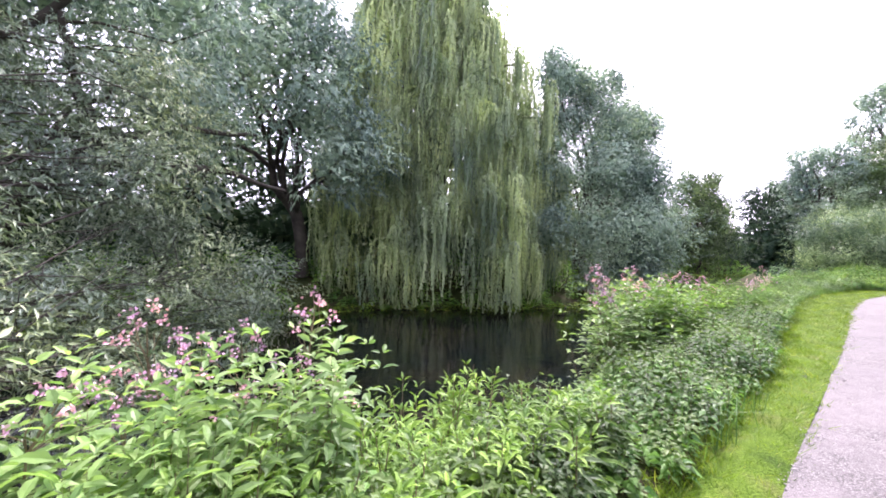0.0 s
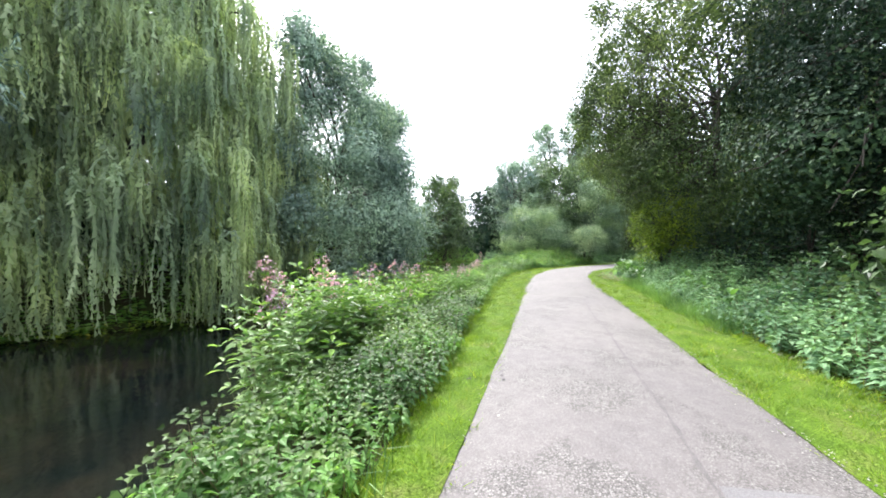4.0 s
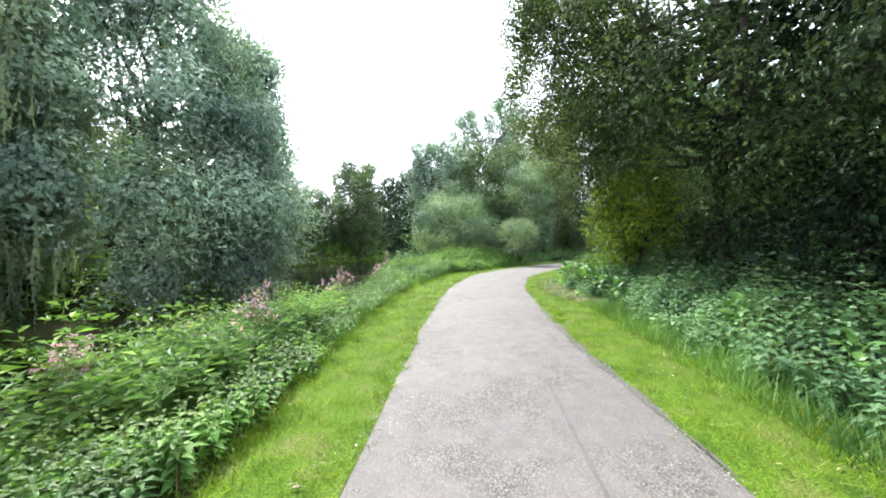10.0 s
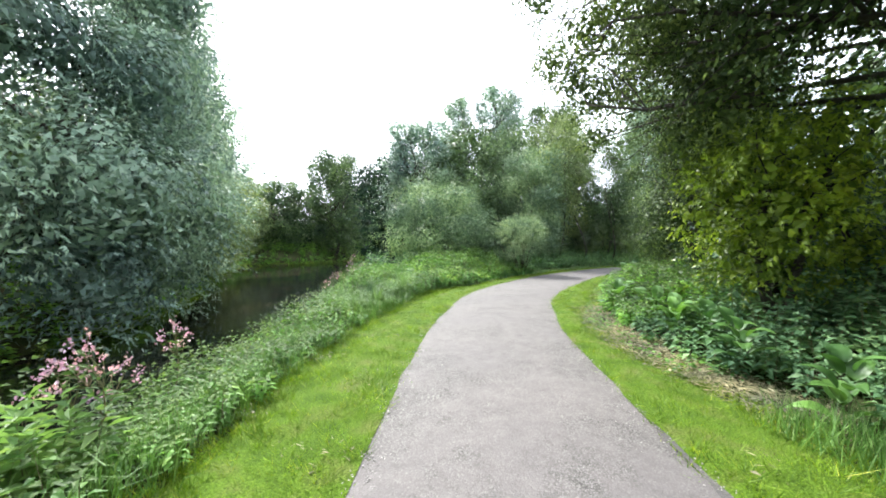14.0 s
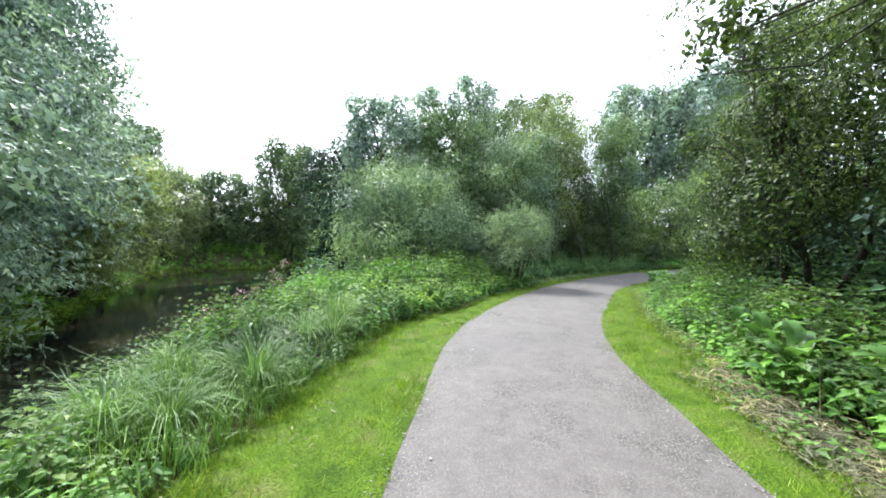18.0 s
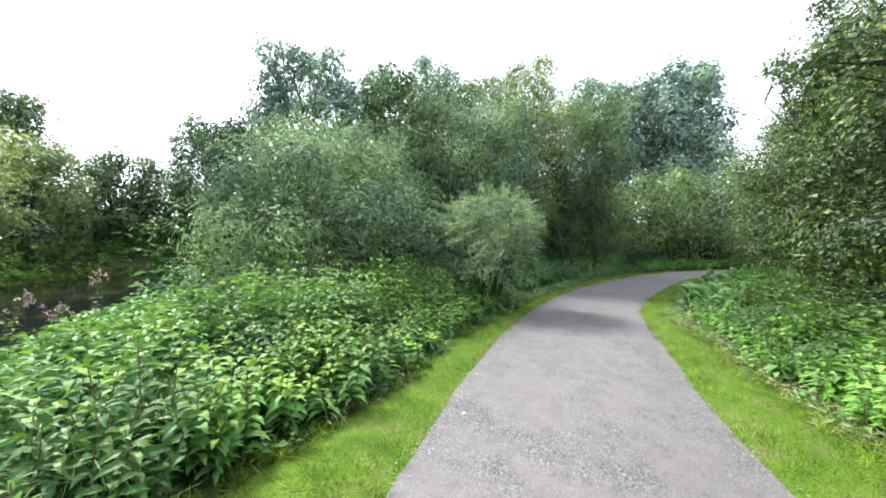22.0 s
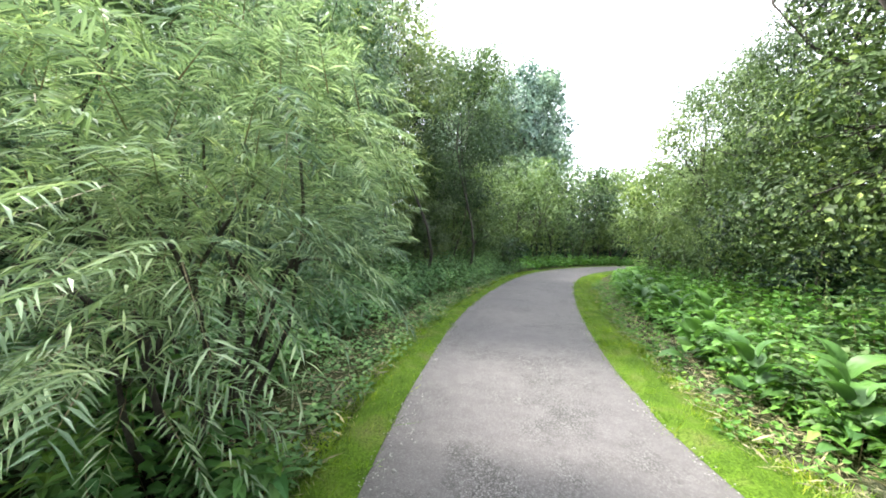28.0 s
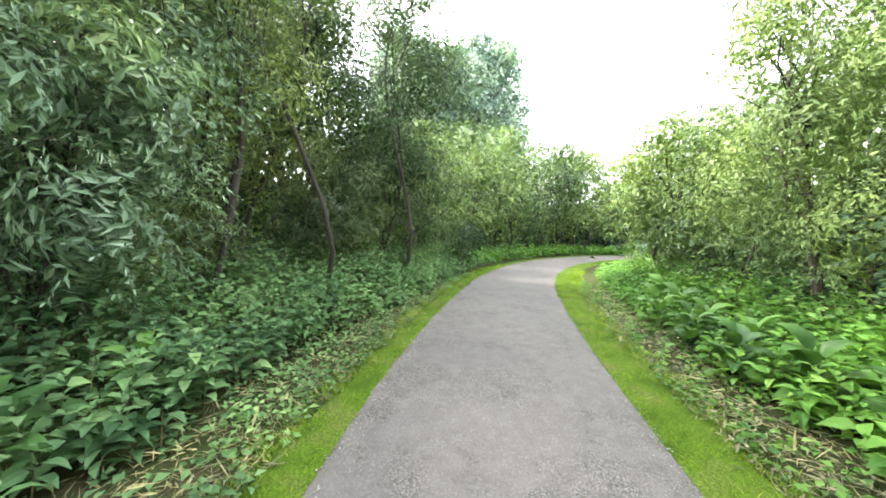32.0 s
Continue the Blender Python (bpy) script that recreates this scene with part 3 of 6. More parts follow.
        lump = 1 + 0.3 * np.sin(u[:, 0] * 5 + n) * np.sin(u[:, 1] * 4.3 + 2 * n) + 0.15 * np.sin(u[:, 2] * 9 + n)
        core = c + u * (br * rng.uniform(0.35, 0.75, inner) * lump)[:, None]
        size = size * rng.uniform(0.7, 1.3, inner)
        ratio = leaf[1] / leaf[0] * (1.1 if close else 1.3)
        bits.append(leaves(core, np.cross(u, rng.normal(size=(inner, 3))), size, size * max(0.3, ratio), up=0.1, fine=False if close else "thin", rng=rng, face=u))
        v, f = join(bits)
        mesh_object("foliage", v, f, material, bough)
    return ob


def weeping_willow(x, y, seed=5):
    """Tall weeping willow: arching limbs, and plumes of strands that spring from a small dome and hang in tiers down to the water."""
    rng = np.random.default_rng(seed)
    z0 = float(ground_z(np.array([x]), np.array([y]))[0]) - 0.1
    ob = thing("weeping_willow", "tall weeping willow with long yellow-green strands hanging to the water", "tree", x, y, z0)
    v, f = wood(bend((0, 0, 0), (-0.6, 0.2, 12.5), 0, rng, 9), 0.55, 0.22, 12)
    mesh_object("trunk", v, f, M_BARK, ob, smooth=True)
    heights = [(20.2, 0.8), (19.4, 2.2), (17.6, 3.9), (15.0, 5.2), (12.0, 6.1), (8.0, 6.6), (4.0, 7.2), (2.0, 7.4)]
    hz, hr = np.array([h for h, _ in heights])[::-1], np.array([r for _, r in heights])[::-1]

    def hull(a, z):
        """The crown's surface: leaning back above, with deep bays between its boughs."""
        r = np.interp(z, hz, hr) * (1 + 0.10 * np.sin(5 * a + 0.35 * z) + 0.07 * np.sin(9 * a - 0.6 * z))
        return np.array([np.cos(a) * r - 1.3 * np.clip((z - 10) / 6, 0, 1), np.sin(a) * r, z])

    sectors = 18
    for s in range(sectors):
        a0 = 2 * math.pi * s / sectors
        top = rng.uniform(10.0, 17.0)
        end = hull(a0 + 0.15, top) * np.array([0.85, 0.85, 1])
        limb = bend((0.0, 0.1, rng.uniform(3.5, 10.5)), end, 1.6, rng, 8)
        v, f = wood(limb, 0.16, 0.03, 6)
        bough = mesh_object("limb", v, f, M_BARK, ob, smooth=True)
        front = math.cos(a0 + math.pi / 2 - 0.35) > -0.35
        groups = 36 if front else 6
        for q in range(groups):
            a = a0 + rng.uniform(-0.2, 0.2)
            z1 = 1.0 + 18.8 * ((q + rng.random()) / groups) ** 1.1
            middle = hull(a, z1) * np.array([1, 1, 1])
            middle[:2] *= rng.uniform(0.72, 1.03)
            n = 18
            turn = rng.uniform(0, 6.28, n)
            away = np.stack([np.cos(turn), np.sin(turn), np.zeros(n)], 1)
            wide = rng.uniform(0.3, 0.8)
            fan = away[:, :2] * (wide * rng.random(n) ** 0.5)[:, None] + np.array([math.cos(a), math.sin(a)]) * 0.2
            length = rng.uniform(2.2, 5.4) * (0.4 + 0.6 * rng.random(n) ** 0.7)
            start = middle + rng.normal(size=(n, 3)) * np.array([0.12, 0.12, 0.3])
            length = np.minimum(length, start[:, 2] + z0 - WATER_Z - 0.1 - rng.random(n) * 0.6)
            keep = length > 0.6
            start, length, fan, away = start[keep], length[keep], fan[keep], away[keep]
            m, per = len(start), 20
            if m == 0:
                continue
            u = np.linspace(0, 1, per + 1)[None].repeat(m, 0)
            swing = rng.normal(size=(m, 1, 2)) * 0.16
            pos = np.repeat(start[:, None], per + 1, 1)
            pos[..., 2] -= u * length[:, None] - 0.5 * np.sin(np.minimum(u * 5, 3.14))
            pos[..., :2] += swing * u[..., None] ** 2 + fan[:, None] * (np.sin(np.minimum(u * 5, 1.57)) - 0.35 * u ** 1.5)[..., None]
            pos[..., :2] += 0.05 * np.sin(u * 9 + rng.uniform(0, 6.28, (m, 1)))[..., None]
            side = np.stack([-away[:, 1], away[:, 0], np.zeros(m)], 1)[:, None]
            sway = rng.uniform(0.06, 0.2, (m, per, 1)) * rng.choice([-1, 1], (m, per, 1)) * (1.15 - 0.6 * u[:, 1:, None])
            tip = pos[:, 1:] + side * sway + away[:, None] * rng.uniform(-0.05, 0.08, (m, per, 1)) - np.array([0, 0, 1.0]) * rng.uniform(0.02, 0.12, (m, per, 1))
            mid = pos[:, 1:] - side * np.sign(sway) * 0.042
            allv = np.concatenate([pos, tip, mid], 1)
            k = np.arange(per)
            tri = np.concatenate([np.stack([k, k + 1 + per, k + 1], 1), np.stack([k, k + 1, k + 1 + 2 * per], 1)])
            f = (tri[None] + (np.arange(m) * (3 * per + 1))[:, None, None]).reshape(-1, 3)
            tagged(mesh_object("strand_plume", allv.reshape(-1, 3), f, M_WEEP, bough), kind="stuff")
        nc = 900
        ca = a0 + rng.uniform(-0.2, 0.2, nc)
        u = np.stack([np.cos(ca), np.sin(ca), np.zeros(nc)], 1)
        cz = rng.uniform(2.5, 18.0, nc)
        core = hull(ca, cz).T * (np.array([1.0, 1.0, 0]) * rng.uniform(0.45, 0.72, (nc, 1)) + np.array([0, 0, 1.0]))
        v, f = leaves(core, rng.normal(size=(nc, 3)) * 0.3 + np.array([0, 0, -2.0]), 0.55, 0.22, up=0.0, rng=rng, face=u)
        mesh_object("inner_foliage", v, f, M_WEEP, bough)
    return ob


weeping_willow(2.8, 23.4)

# far bank of the river
tree("willow_tree", "tall grey-green willow leaning over the river", 12.6, 25.4, 0.2, 14.2, 5.6, M_GREY, 150000, (0.125, 0.058), 15, 0.3, 11, 0.9, 9, 0.25, 0.2, 0.15,
     lumps=[(-2.0, -0.9, 15.0, 1.5), (2.0, -1.0, 13.4, 1.8), (4.6, -0.8, 10.4, 1.8), (-1.0, -0.6, 14.0, 1.7), (-2.6, -3.0, 12.6, 2.2), (-0.4, -1.6, 13.0, 2.0), (-2.6, -1.6, 9.6, 2.8), (1.6, -2.2, 10.0, 2.7), (-3.0, -3.2, 6.4, 2.8), (0.6, -3.8, 6.6, 2.9), (3.4, -2.8, 6.4, 2.6), (-3.2, -4.0, 3.0, 2.5),
            (-0.4, -4.8, 2.6, 2.6), (2.6, -4.4, 2.8, 2.7), (4.4, -2.6, 2.6, 2.4), (4.6, -0.6, 0.9, 2.4), (2.4, -3.8, 0.6, 2.1), (-0.8, -1.0, 10.8, 2.2), (0.6, -1.2, 12.0, 1.7), (5.2, 1.5, 8.6, 2.2), (4.6, 0.6, 11.0, 2.2), (6.0, 4.5, 10.0, 2.3), (5.4, 4.0, 12.6, 1.9), (5.8, 2.0, 5.6, 2.3), (6.2, 1.8, 2.9, 2.2), (4.2, 1.0, 11.2, 2.2), (5.2, -0.4, 4.4, 2.2), (-0.5, -4.6, 0.2, 1.6)], stems=3, cover=1.5)
tree("willow_tree", "pale silvery willow crown hanging over the river", -5.4, -2.4, 2.0, 6.4, 3.0, M_OSIER, 40000, (0.115, 0.028), 10, 0.13, 12, 0.5, 10, 0.3, 0.25, 0.15, fine="slim", at_world=True, cover=0.4, lean=(-0.6, 6.0),
     lumps=[(-2.9, 6.8, 2.9, 0.9), (-3.5, 7.2, 4.1, 1.0), (-3.9, 6.6, 3.0, 1.0), (-4.6, 6.8, 4.5, 1.1), (-4.8, 5.8, 3.2, 1.0), (-5.4, 6.0, 4.6, 1.2), (-4.0, 7.6, 5.2, 1.0), (-5.8, 5.0, 3.4, 1.1), (-6.4, 5.4, 5.2, 1.3), (-4.3, 5.6, 2.4, 0.8), (-3.3, 6.4, 2.4, 0.7)])
tree("willow_tree", "dark tall tree with grey-green foliage on the far bank", -4.6, 19.0, 3.0, 13.5, 5.0, M_GREY, 48000, (0.18, 0.07), 10, 0.34, 13, 0.9, 8, 0.25, 0.2, 0.15,
     lumps=[(3.2, -5.6, 4.8, 1.8), (2.2, -5.4, 7.0, 2.3), (0.4, -5.0, 9.0, 2.6), (2.6, -4.6, 9.6, 2.0), (-2.0, -3.6, 10.0, 2.9), (0.6, -3.0, 12.0, 2.6), (3.6, -4.2, 6.0, 1.9), (-4.0, -3.0, 7.0, 2.8), (-1.0, -1.5, 14.0, 2.8), (-5.0, -2.0, 12.0, 3.0)], lean=(0.6, -1.6))
for n, (bx, by, bh, br, bm) in enumerate([(-14, 24, 14, 5.5, M_SHADELEAF), (-8, 27, 15, 5.5, M_SHADELEAF), (-1, 31, 14, 5, M_SHADELEAF), (7, 31, 12, 4.5, M_MIDGREEN), (-22, 18, 15, 6, M_MIDGREEN), (13, 35, 9, 3.6, M_MIDGREEN), (-16, 14, 11, 4.5, M_MIDGREEN), (-11, 18, 17, 5.0, M_GREY), (-2.5, 25.5, 17, 4.6, M_GREY), (9, 29, 11, 4.0, M_SHADELEAF)]):
    tree("broadleaf_tree", "dark broad tree in the wood behind the river", bx, by, 1.2, bh, br, bm, 6500, (0.32, 0.17), 9, 0.3, 40 + n, 1.0, 6, group="trees of the far wood", cover=0.45)

tree("willow_tree", "old leaning tree with dark bare limbs over the water", -8.6, 9.0, 5.5, 12.5, 4.2, M_GREY, 40000, (0.14, 0.05), 10, 0.30, 14, 0.8, 9, 0.25, 0.2, 0.15, lean=(2.6, -2.0),
     lumps=[(1.2, -2.8, 9.0, 1.7), (3.0, -2.0, 9.6, 1.7), (-0.8, -2.4, 9.4, 2.1), (4.8, -1.2, 10.0, 1.6), (1.8, -0.6, 10.2, 2.2), (-2.6, -1.6, 7.2, 2.3), (3.8, 0.8, 8.0, 1.9), (-1.8, 0.6, 11.0, 2.4), (-3.4, -3.4, 5.0, 2.0)], boughs=[((0.4, -0.6, 2.6), (2.4, -1.8, 5.0), (3.5, -1.3, 6.3), (4.6, -0.4, 6.9), (5.9, 0.8, 7.2)), ((2.8, -1.7, 5.6), (3.9, -1.0, 5.9), (5.2, 0.4, 6.1), (6.4, 1.6, 5.8)), ((3.5, -1.3, 6.3), (3.4, -1.6, 7.4), (3.6, -2.2, 8.6))])

tree("willow_tree", "tall grey-green willow standing behind the waterside shrubs", 19.2, 33.6, 0.5, 14.5, 4.0, M_GREY, 46000, (0.17, 0.06), 15, 0.3, 15, 0.9, 9, 0.25, 0.2, 0.15,
     lumps=[(-0.5, -0.6, 14.2, 2.0), (1.2, -0.4, 12.4, 2.1), (-1.8, -1.0, 12.2, 2.2), (0.2, -1.8, 10.4, 2.4), (2.2, -0.4, 9.8, 2.1), (-2.2, -1.6, 9.0, 2.4), (1.2, -2.0, 7.6, 2.4), (2.6, 0.2, 7.0, 2.0), (-1.2, -2.4, 6.0, 2.4), (1.6, -2.0, 4.6, 2.2), (0.0, 1.4, 11.0, 2.4), (1.6, 1.6, 8.0, 2.3)], stems=2)

# shrub of the near bank at the start
tree("osier_shrub", "silvery osier shrub leaning over the water", -3.5, -1.3, -0.3, 3.2, 2.0, M_OSIER, 30000, (0.12, 0.025), 10, 0.05, 21, 0.45, 10, 0.25, 0.2, 0.2, lean=(0.3, 2.5), stems=4, category="shrub", at_world=True, fine="slim", cover=0.35,
     lumps=[(-2.9, 4.9, 0.5, 0.9), (-3.6, 5.6, 0.8, 0.9), (-2.6, 5.8, 0.3, 0.9), (-4.2, 4.6, 0.6, 1.0), (-2.1, 4.7, -0.3, 0.8), (-3.2, 4.2, 0.2, 0.8), (-1.9, 4.2, -0.6, 0.7), (-2.5, 5.2, -0.5, 0.9), (-4.6, 5.6, 1.0, 1.0), (-2.1, 3.0, 1.9, 0.5), (-2.4, 2.8, 1.4, 0.6), (-2.7, 2.4, 0.8, 0.7), (-2.3, 3.3, 0.6, 0.6), (-2.9, 3.2, -0.1, 0.8)])
tree("osier_shrub", "low silvery osier shrub spreading over the water", -3.0, -0.9, -1.3, 1.6, 1.7, M_OSIER, 30000, (0.115, 0.021), 8, 0.05, 22, 0.42, 10, 0.25, 0.2, 0.2, lean=(0.6, 4.0), stems=3, category="shrub", at_world=True, fine="slim", cover=0.35,
     lumps=[(-1.8, 8.2, 0.9, 0.8), (-2.6, 7.6, 1.3, 0.9), (-3.5, 7.2, 1.7, 1.0), (-1.8, 7.4, 0.2, 0.8), (-1.8, 8.6, -0.1, 0.8), (-2.5, 6.6, 0.4, 0.9), (-3.3, 8.4, 0.7, 1.0), (-4.3, 8.0, 1.8, 1.1), (-2.0, 6.4, -0.4, 0.8), (-2.7, 8.6, -0.4, 0.9), (-2.2, 5.4, -0.4, 0.8)])

# beyond the bend of the river
FARLIST = [
    ("willow_shrub", "yellow-green willow shrub at the water's edge", 20.8, 34.5, -1.2, 4.4, 2.9, M_YELLOWGREEN, 20400, (0.14, 0.043), 9),
    ("willow_shrub", "yellow-green willow shrub at the water's edge", 23.2, 41.5, -1.0, 7.6, 4.2, M_YELLOWGREEN, 22100, (0.17, 0.056), 10),
    ("willow_shrub", "pale green willow behind the river bend", 30.0, 54.5, -1.6, 9.5, 4.6, M_YELLOWGREEN, 17000, (0.20, 0.068), 9),
    ("broadleaf_tree", "dark round tree beyond the river bend", 44.0, 54.5, -1.6, 15.2, 5.6, M_MIDGREEN, 25500, (0.21, 0.087), 12),
    ("broadleaf_tree", "dark broad tree beyond the river bend", 37.0, 58.0, -1.6, 10.5, 5.0, M_MIDGREEN, 15300, (0.22, 0.093), 9),
    ("broadleaf_tree", "dark tree standing above the far shrubs", 31.5, 65.0, -1.6, 16.0, 4.4, M_MIDGREEN, 13600, (0.24, 0.099), 9),
    ("broadleaf_tree", "dark tree standing above the far shrubs", 17.0, 45.0, -1.6, 13.0, 5.0, M_MIDGREEN, 15300, (0.24, 0.099), 9),
    ("conifer_tree", "small dark conifer far beyond the river", 64.0, 61.5, -1.6, 14.6, 2.8, M_MIDGREEN, 7650, (0.24, 0.074), 9),
    ("broadleaf_tree", "dark tree beyond the river", 52.0, 62.0, -1.6, 12.0, 5.5, M_MIDGREEN, 11900, (0.24, 0.099), 9),
]
for n, (nm, lab, bx, by, lo, hi, r, mt, cnt, lf, nb) in enumerate(FARLIST):
    tree(nm, lab, bx, by, lo, hi * 1.1, r, mt, cnt * 1.3, lf, nb + 5, 0.22, 60 + n, 0.9, 7, cover=1.2)

# tall trees behind the bushes
tree("tall_tree", "tall slender tree with rounded tufts of foliage", 54.5, 40.0, 9.0, 24.0, 3.4, M_GREY, 15300, (0.22, 0.087), 14, 0.3, 71, 0.9, 6, cover=1.0)
tree("tall_tree", "tall slender tree with rounded tufts of foliage", 58.5, 35.5, 9.0, 26.0, 4.4, M_GREY, 18700, (0.22, 0.087), 18, 0.32, 72, 0.9, 6, cover=1.0)
tree("tall_tree", "tall tree with open grey-green crown", 60.0, 28.0, 6.0, 22.5, 4.6, M_MIDGREEN, 15300, (0.22, 0.087), 16, 0.3, 73, 0.9, 6, cover=1.0)
tree("poplar_tree", "broad dark poplar rising above the wood", 86.0, 8.5, 6.0, 32.0, 9.0, M_GREY, 22100, (0.32, 0.161), 25, 0.5, 74, 1.1, 6, cover=1.0)
tree("poplar_tree", "broad dark poplar rising above the wood", 84.0, 19.0, 6.0, 31.0, 8.5, M_GREY, 17000, (0.32, 0.161), 21, 0.5, 75, 1.1, 6, cover=1.0)

# bushes between river and path
tree("willow_bush", "large silvery willow bush beside the path", 28.2, 20.4, 0.3, 4.8, 3.0, M_SILVER, 52000, (0.105, 0.02), 12, 0.06, 81, 0.42, 10, 0.3, 0.25, 0.2, stems=5, category="bush", fine="slim",
     lumps=[(-1.9, -0.6, 1.5, 1.2), (-2.4, 0.6, 1.6, 1.2), (-0.9, -1.4, 2.0, 1.3), (0.4, -1.5, 2.2, 1.3), (-1.2, -0.3, 3.2, 1.3), (0.4, -0.4, 3.7, 1.4), (1.5, -0.8, 3.0, 1.2), (-0.3, 1.0, 3.8, 1.5), (-1.8, 1.2, 2.8, 1.4), (1.8, 0.6, 3.6, 1.4), (2.3, 0.2, 4.2, 1.1)])


def osier_bush(x, y, lumps, sprays, seed):
    """Bush of whippy stems, each ending in arching sprays of long narrow leaves set on both sides."""
    rng = np.random.default_rng(seed)
    z0 = float(ground_z(np.array([x]), np.array([y]))[0]) - 0.05
    ob = thing("osier_bush", "small silvery osier bush arching over the verge", "bush", x, y, z0)
    for n, (bx, by, bz, br) in enumerate(lumps):
        c = np.array([bx, by, bz - z0])
        foot = np.array([rng.uniform(-0.25, 0.25), rng.uniform(-0.2, 0.2), 0.0])
        v, f = wood(bend(foot, c, 0.25, rng, 7), 0.022, 0.008, 6)
        stem = mesh_object("stem", v, f, M_BARK, ob, smooth=True)
        u = sphere_points(sprays, rng)
        u[:, 2] = u[:, 2] * 0.7 + 0.25
        start = c + u * br * rng.uniform(0.35, 1.0, (sprays, 1))
        out = np.c_[start[:, :2], np.zeros(sprays)] * 0.35
        way = unit(u * 0.9 + out + np.array([0, 0, 0.2]) + rng.normal(size=(sprays, 3)) * 0.45)
        reach = rng.uniform(0.28, 0.5, sprays)
        clear = (start + way * reach[:, None])[:, 1] > -1.42      # kept trimmed back from the path
        start, way, reach, n_sprays = start[clear], way[clear], reach[clear], int(clear.sum())
        per = 25
        k = (np.arange(per)[None] + 0.5) / per * np.ones((n_sprays, 1))
        pos = start[:, None] + way[:, None] * (k * reach[:, None])[..., None]
        pos[..., 2] -= 0.35 * reach[:, None] * k ** 2
        along = way[:, None] - np.array([0, 0, 0.65]) * k[..., None]
        flat = unit(np.cross(way, rng.normal(size=(n_sprays, 3)) * 0.3 + np.array([0, 0, 1.0])))[:, None]
        sign = np.where(np.arange(per) % 2 == 0, 1.0, -1.0)[None, :, None]
        d = unit(along) * (0.45 + 0.6 * k[..., None]) + flat * sign * 0.85 + rng.normal(size=(n_sprays, per, 3)) * 0.14
        ln = 0.118 * rng.uniform(0.75, 1.2, n_sprays * per) * (1.05 - 0.35 * k.ravel())
        v, f = leaves(pos.reshape(-1, 3), d.reshape(-1, 3), ln, 0.0115, up=0.6, fold=0.25, droop=0.25, fine="mid", rng=rng)
        mesh_object("leafy_sprays", v, f, M_SPRAY, stem)
        tip = start + way * reach[:, None] - np.array([0, 0, 0.35]) * reach[:, None]
        side = unit(np.cross(way, np.array([0, 0, 1.0]))) * 0.003
        tv = np.stack([start - side, start + side, tip], 1).reshape(-1, 3)
        mesh_object("twig_fan", tv, np.arange(3 * n_sprays).reshape(-1, 3), M_STALK, stem)
    return ob


osier_bush(29.72, 16.6, [(0.00, 0.00, 2.20, 0.70), (-0.26, -0.78, 2.05, 0.60), (0.13, -0.85, 1.85, 0.50), (0.00, 1.04, 2.20, 0.70), (-0.39, 1.56, 1.90, 0.70), (-0.65, 0.26, 1.90, 0.70), (0.30, -0.52, 2.15, 0.60), (0.13, -0.85, 1.35, 0.50), (-0.52, -0.65, 1.40, 0.60), (0.30, 0.52, 2.45, 0.50),
                        (-0.39, 0.52, 1.10, 0.70), (-0.52, 1.17, 1.20, 0.70), (0.30, 0.13, 1.60, 0.60), (0.13, -0.39, 2.55, 0.40), (-0.65, -0.13, 2.35, 0.50), (-0.78, -0.26, 0.90, 0.50), (-0.26, 2.08, 1.30, 0.60), (0.13, 1.82, 1.90, 0.60), (-0.90, -0.60, 1.50, 0.60), (0.30, 0.90, 1.70, 0.60), (-0.90, 0.90, 1.60, 0.60)], 66, 82)
tree("willow_tree", "loose-crowned willow with fine upright twigs", 32.6, 26.6, 2.0, 11.6, 3.0, M_GREY, 30000, (0.16, 0.045), 16, 0.16, 83, 1.0, 9, 0.2, 0.1, 0.4, stems=2)
WOODLIST = [
    (36.3, 19.3, 0.8, 9.0, 2.8, M_SILVER, 40000, 91, "grey-green willow with several leaning stems"),
    (39.3, 18.6, 1.2, 12.6, 2.9, M_YELLOWGREEN, 50000, 92, "slender green tree with dark thin stems"),
    (42.7, 16.4, 0.8, 11.2, 3.1, M_MIDGREEN, 60000, 93, "round dark green tree beside the path"),
    (40.5, 23.5, 2.0, 12.5, 3.8, M_MIDGREEN, 22000, 94, "tall green willow of the thicket"),
    (36.0, 25.0, 2.0, 11.5, 3.4, M_MIDGREEN, 18000, 95, "tall green willow of the thicket"),
    (45.5, 21.0, 2.0, 12.2, 3.6, M_SHADELEAF, 15000, 96, "dark tree of the thicket"),
    (32.5, 21.6, 0.6, 6.6, 2.6, M_MIDGREEN, 22000, 97, "green willow of the thicket"),
    (34.0, 32.0, 1.0, 9.5, 3.6, M_SHADELEAF, 10000, 98, "dark tree of the thicket"),
    (42.0, 33.0, 1.0, 12.0, 4.5, M_SHADELEAF, 9000, 99, "dark tree of the thicket"),
    (50.0, 28.0, 1.0, 13.0, 4.8, M_SHADELEAF, 9000, 100, "dark tree of the thicket"),
]
for bx, by, lo, hi, r, mt, cnt, sd, lab in WOODLIST:
    near = by < 20
    tree("willow_tree" if mt is not M_SHADELEAF else "broadleaf_tree", lab, bx, by, lo, hi, r, mt, cnt, (0.12, 0.034) if near else (0.17, 0.065), 11, 0.06 if near else 0.1, sd, 0.8, 9, 0.25, 0.2, 0.2, stems=4 if near else 1, bare=0.4, fill=0.12)
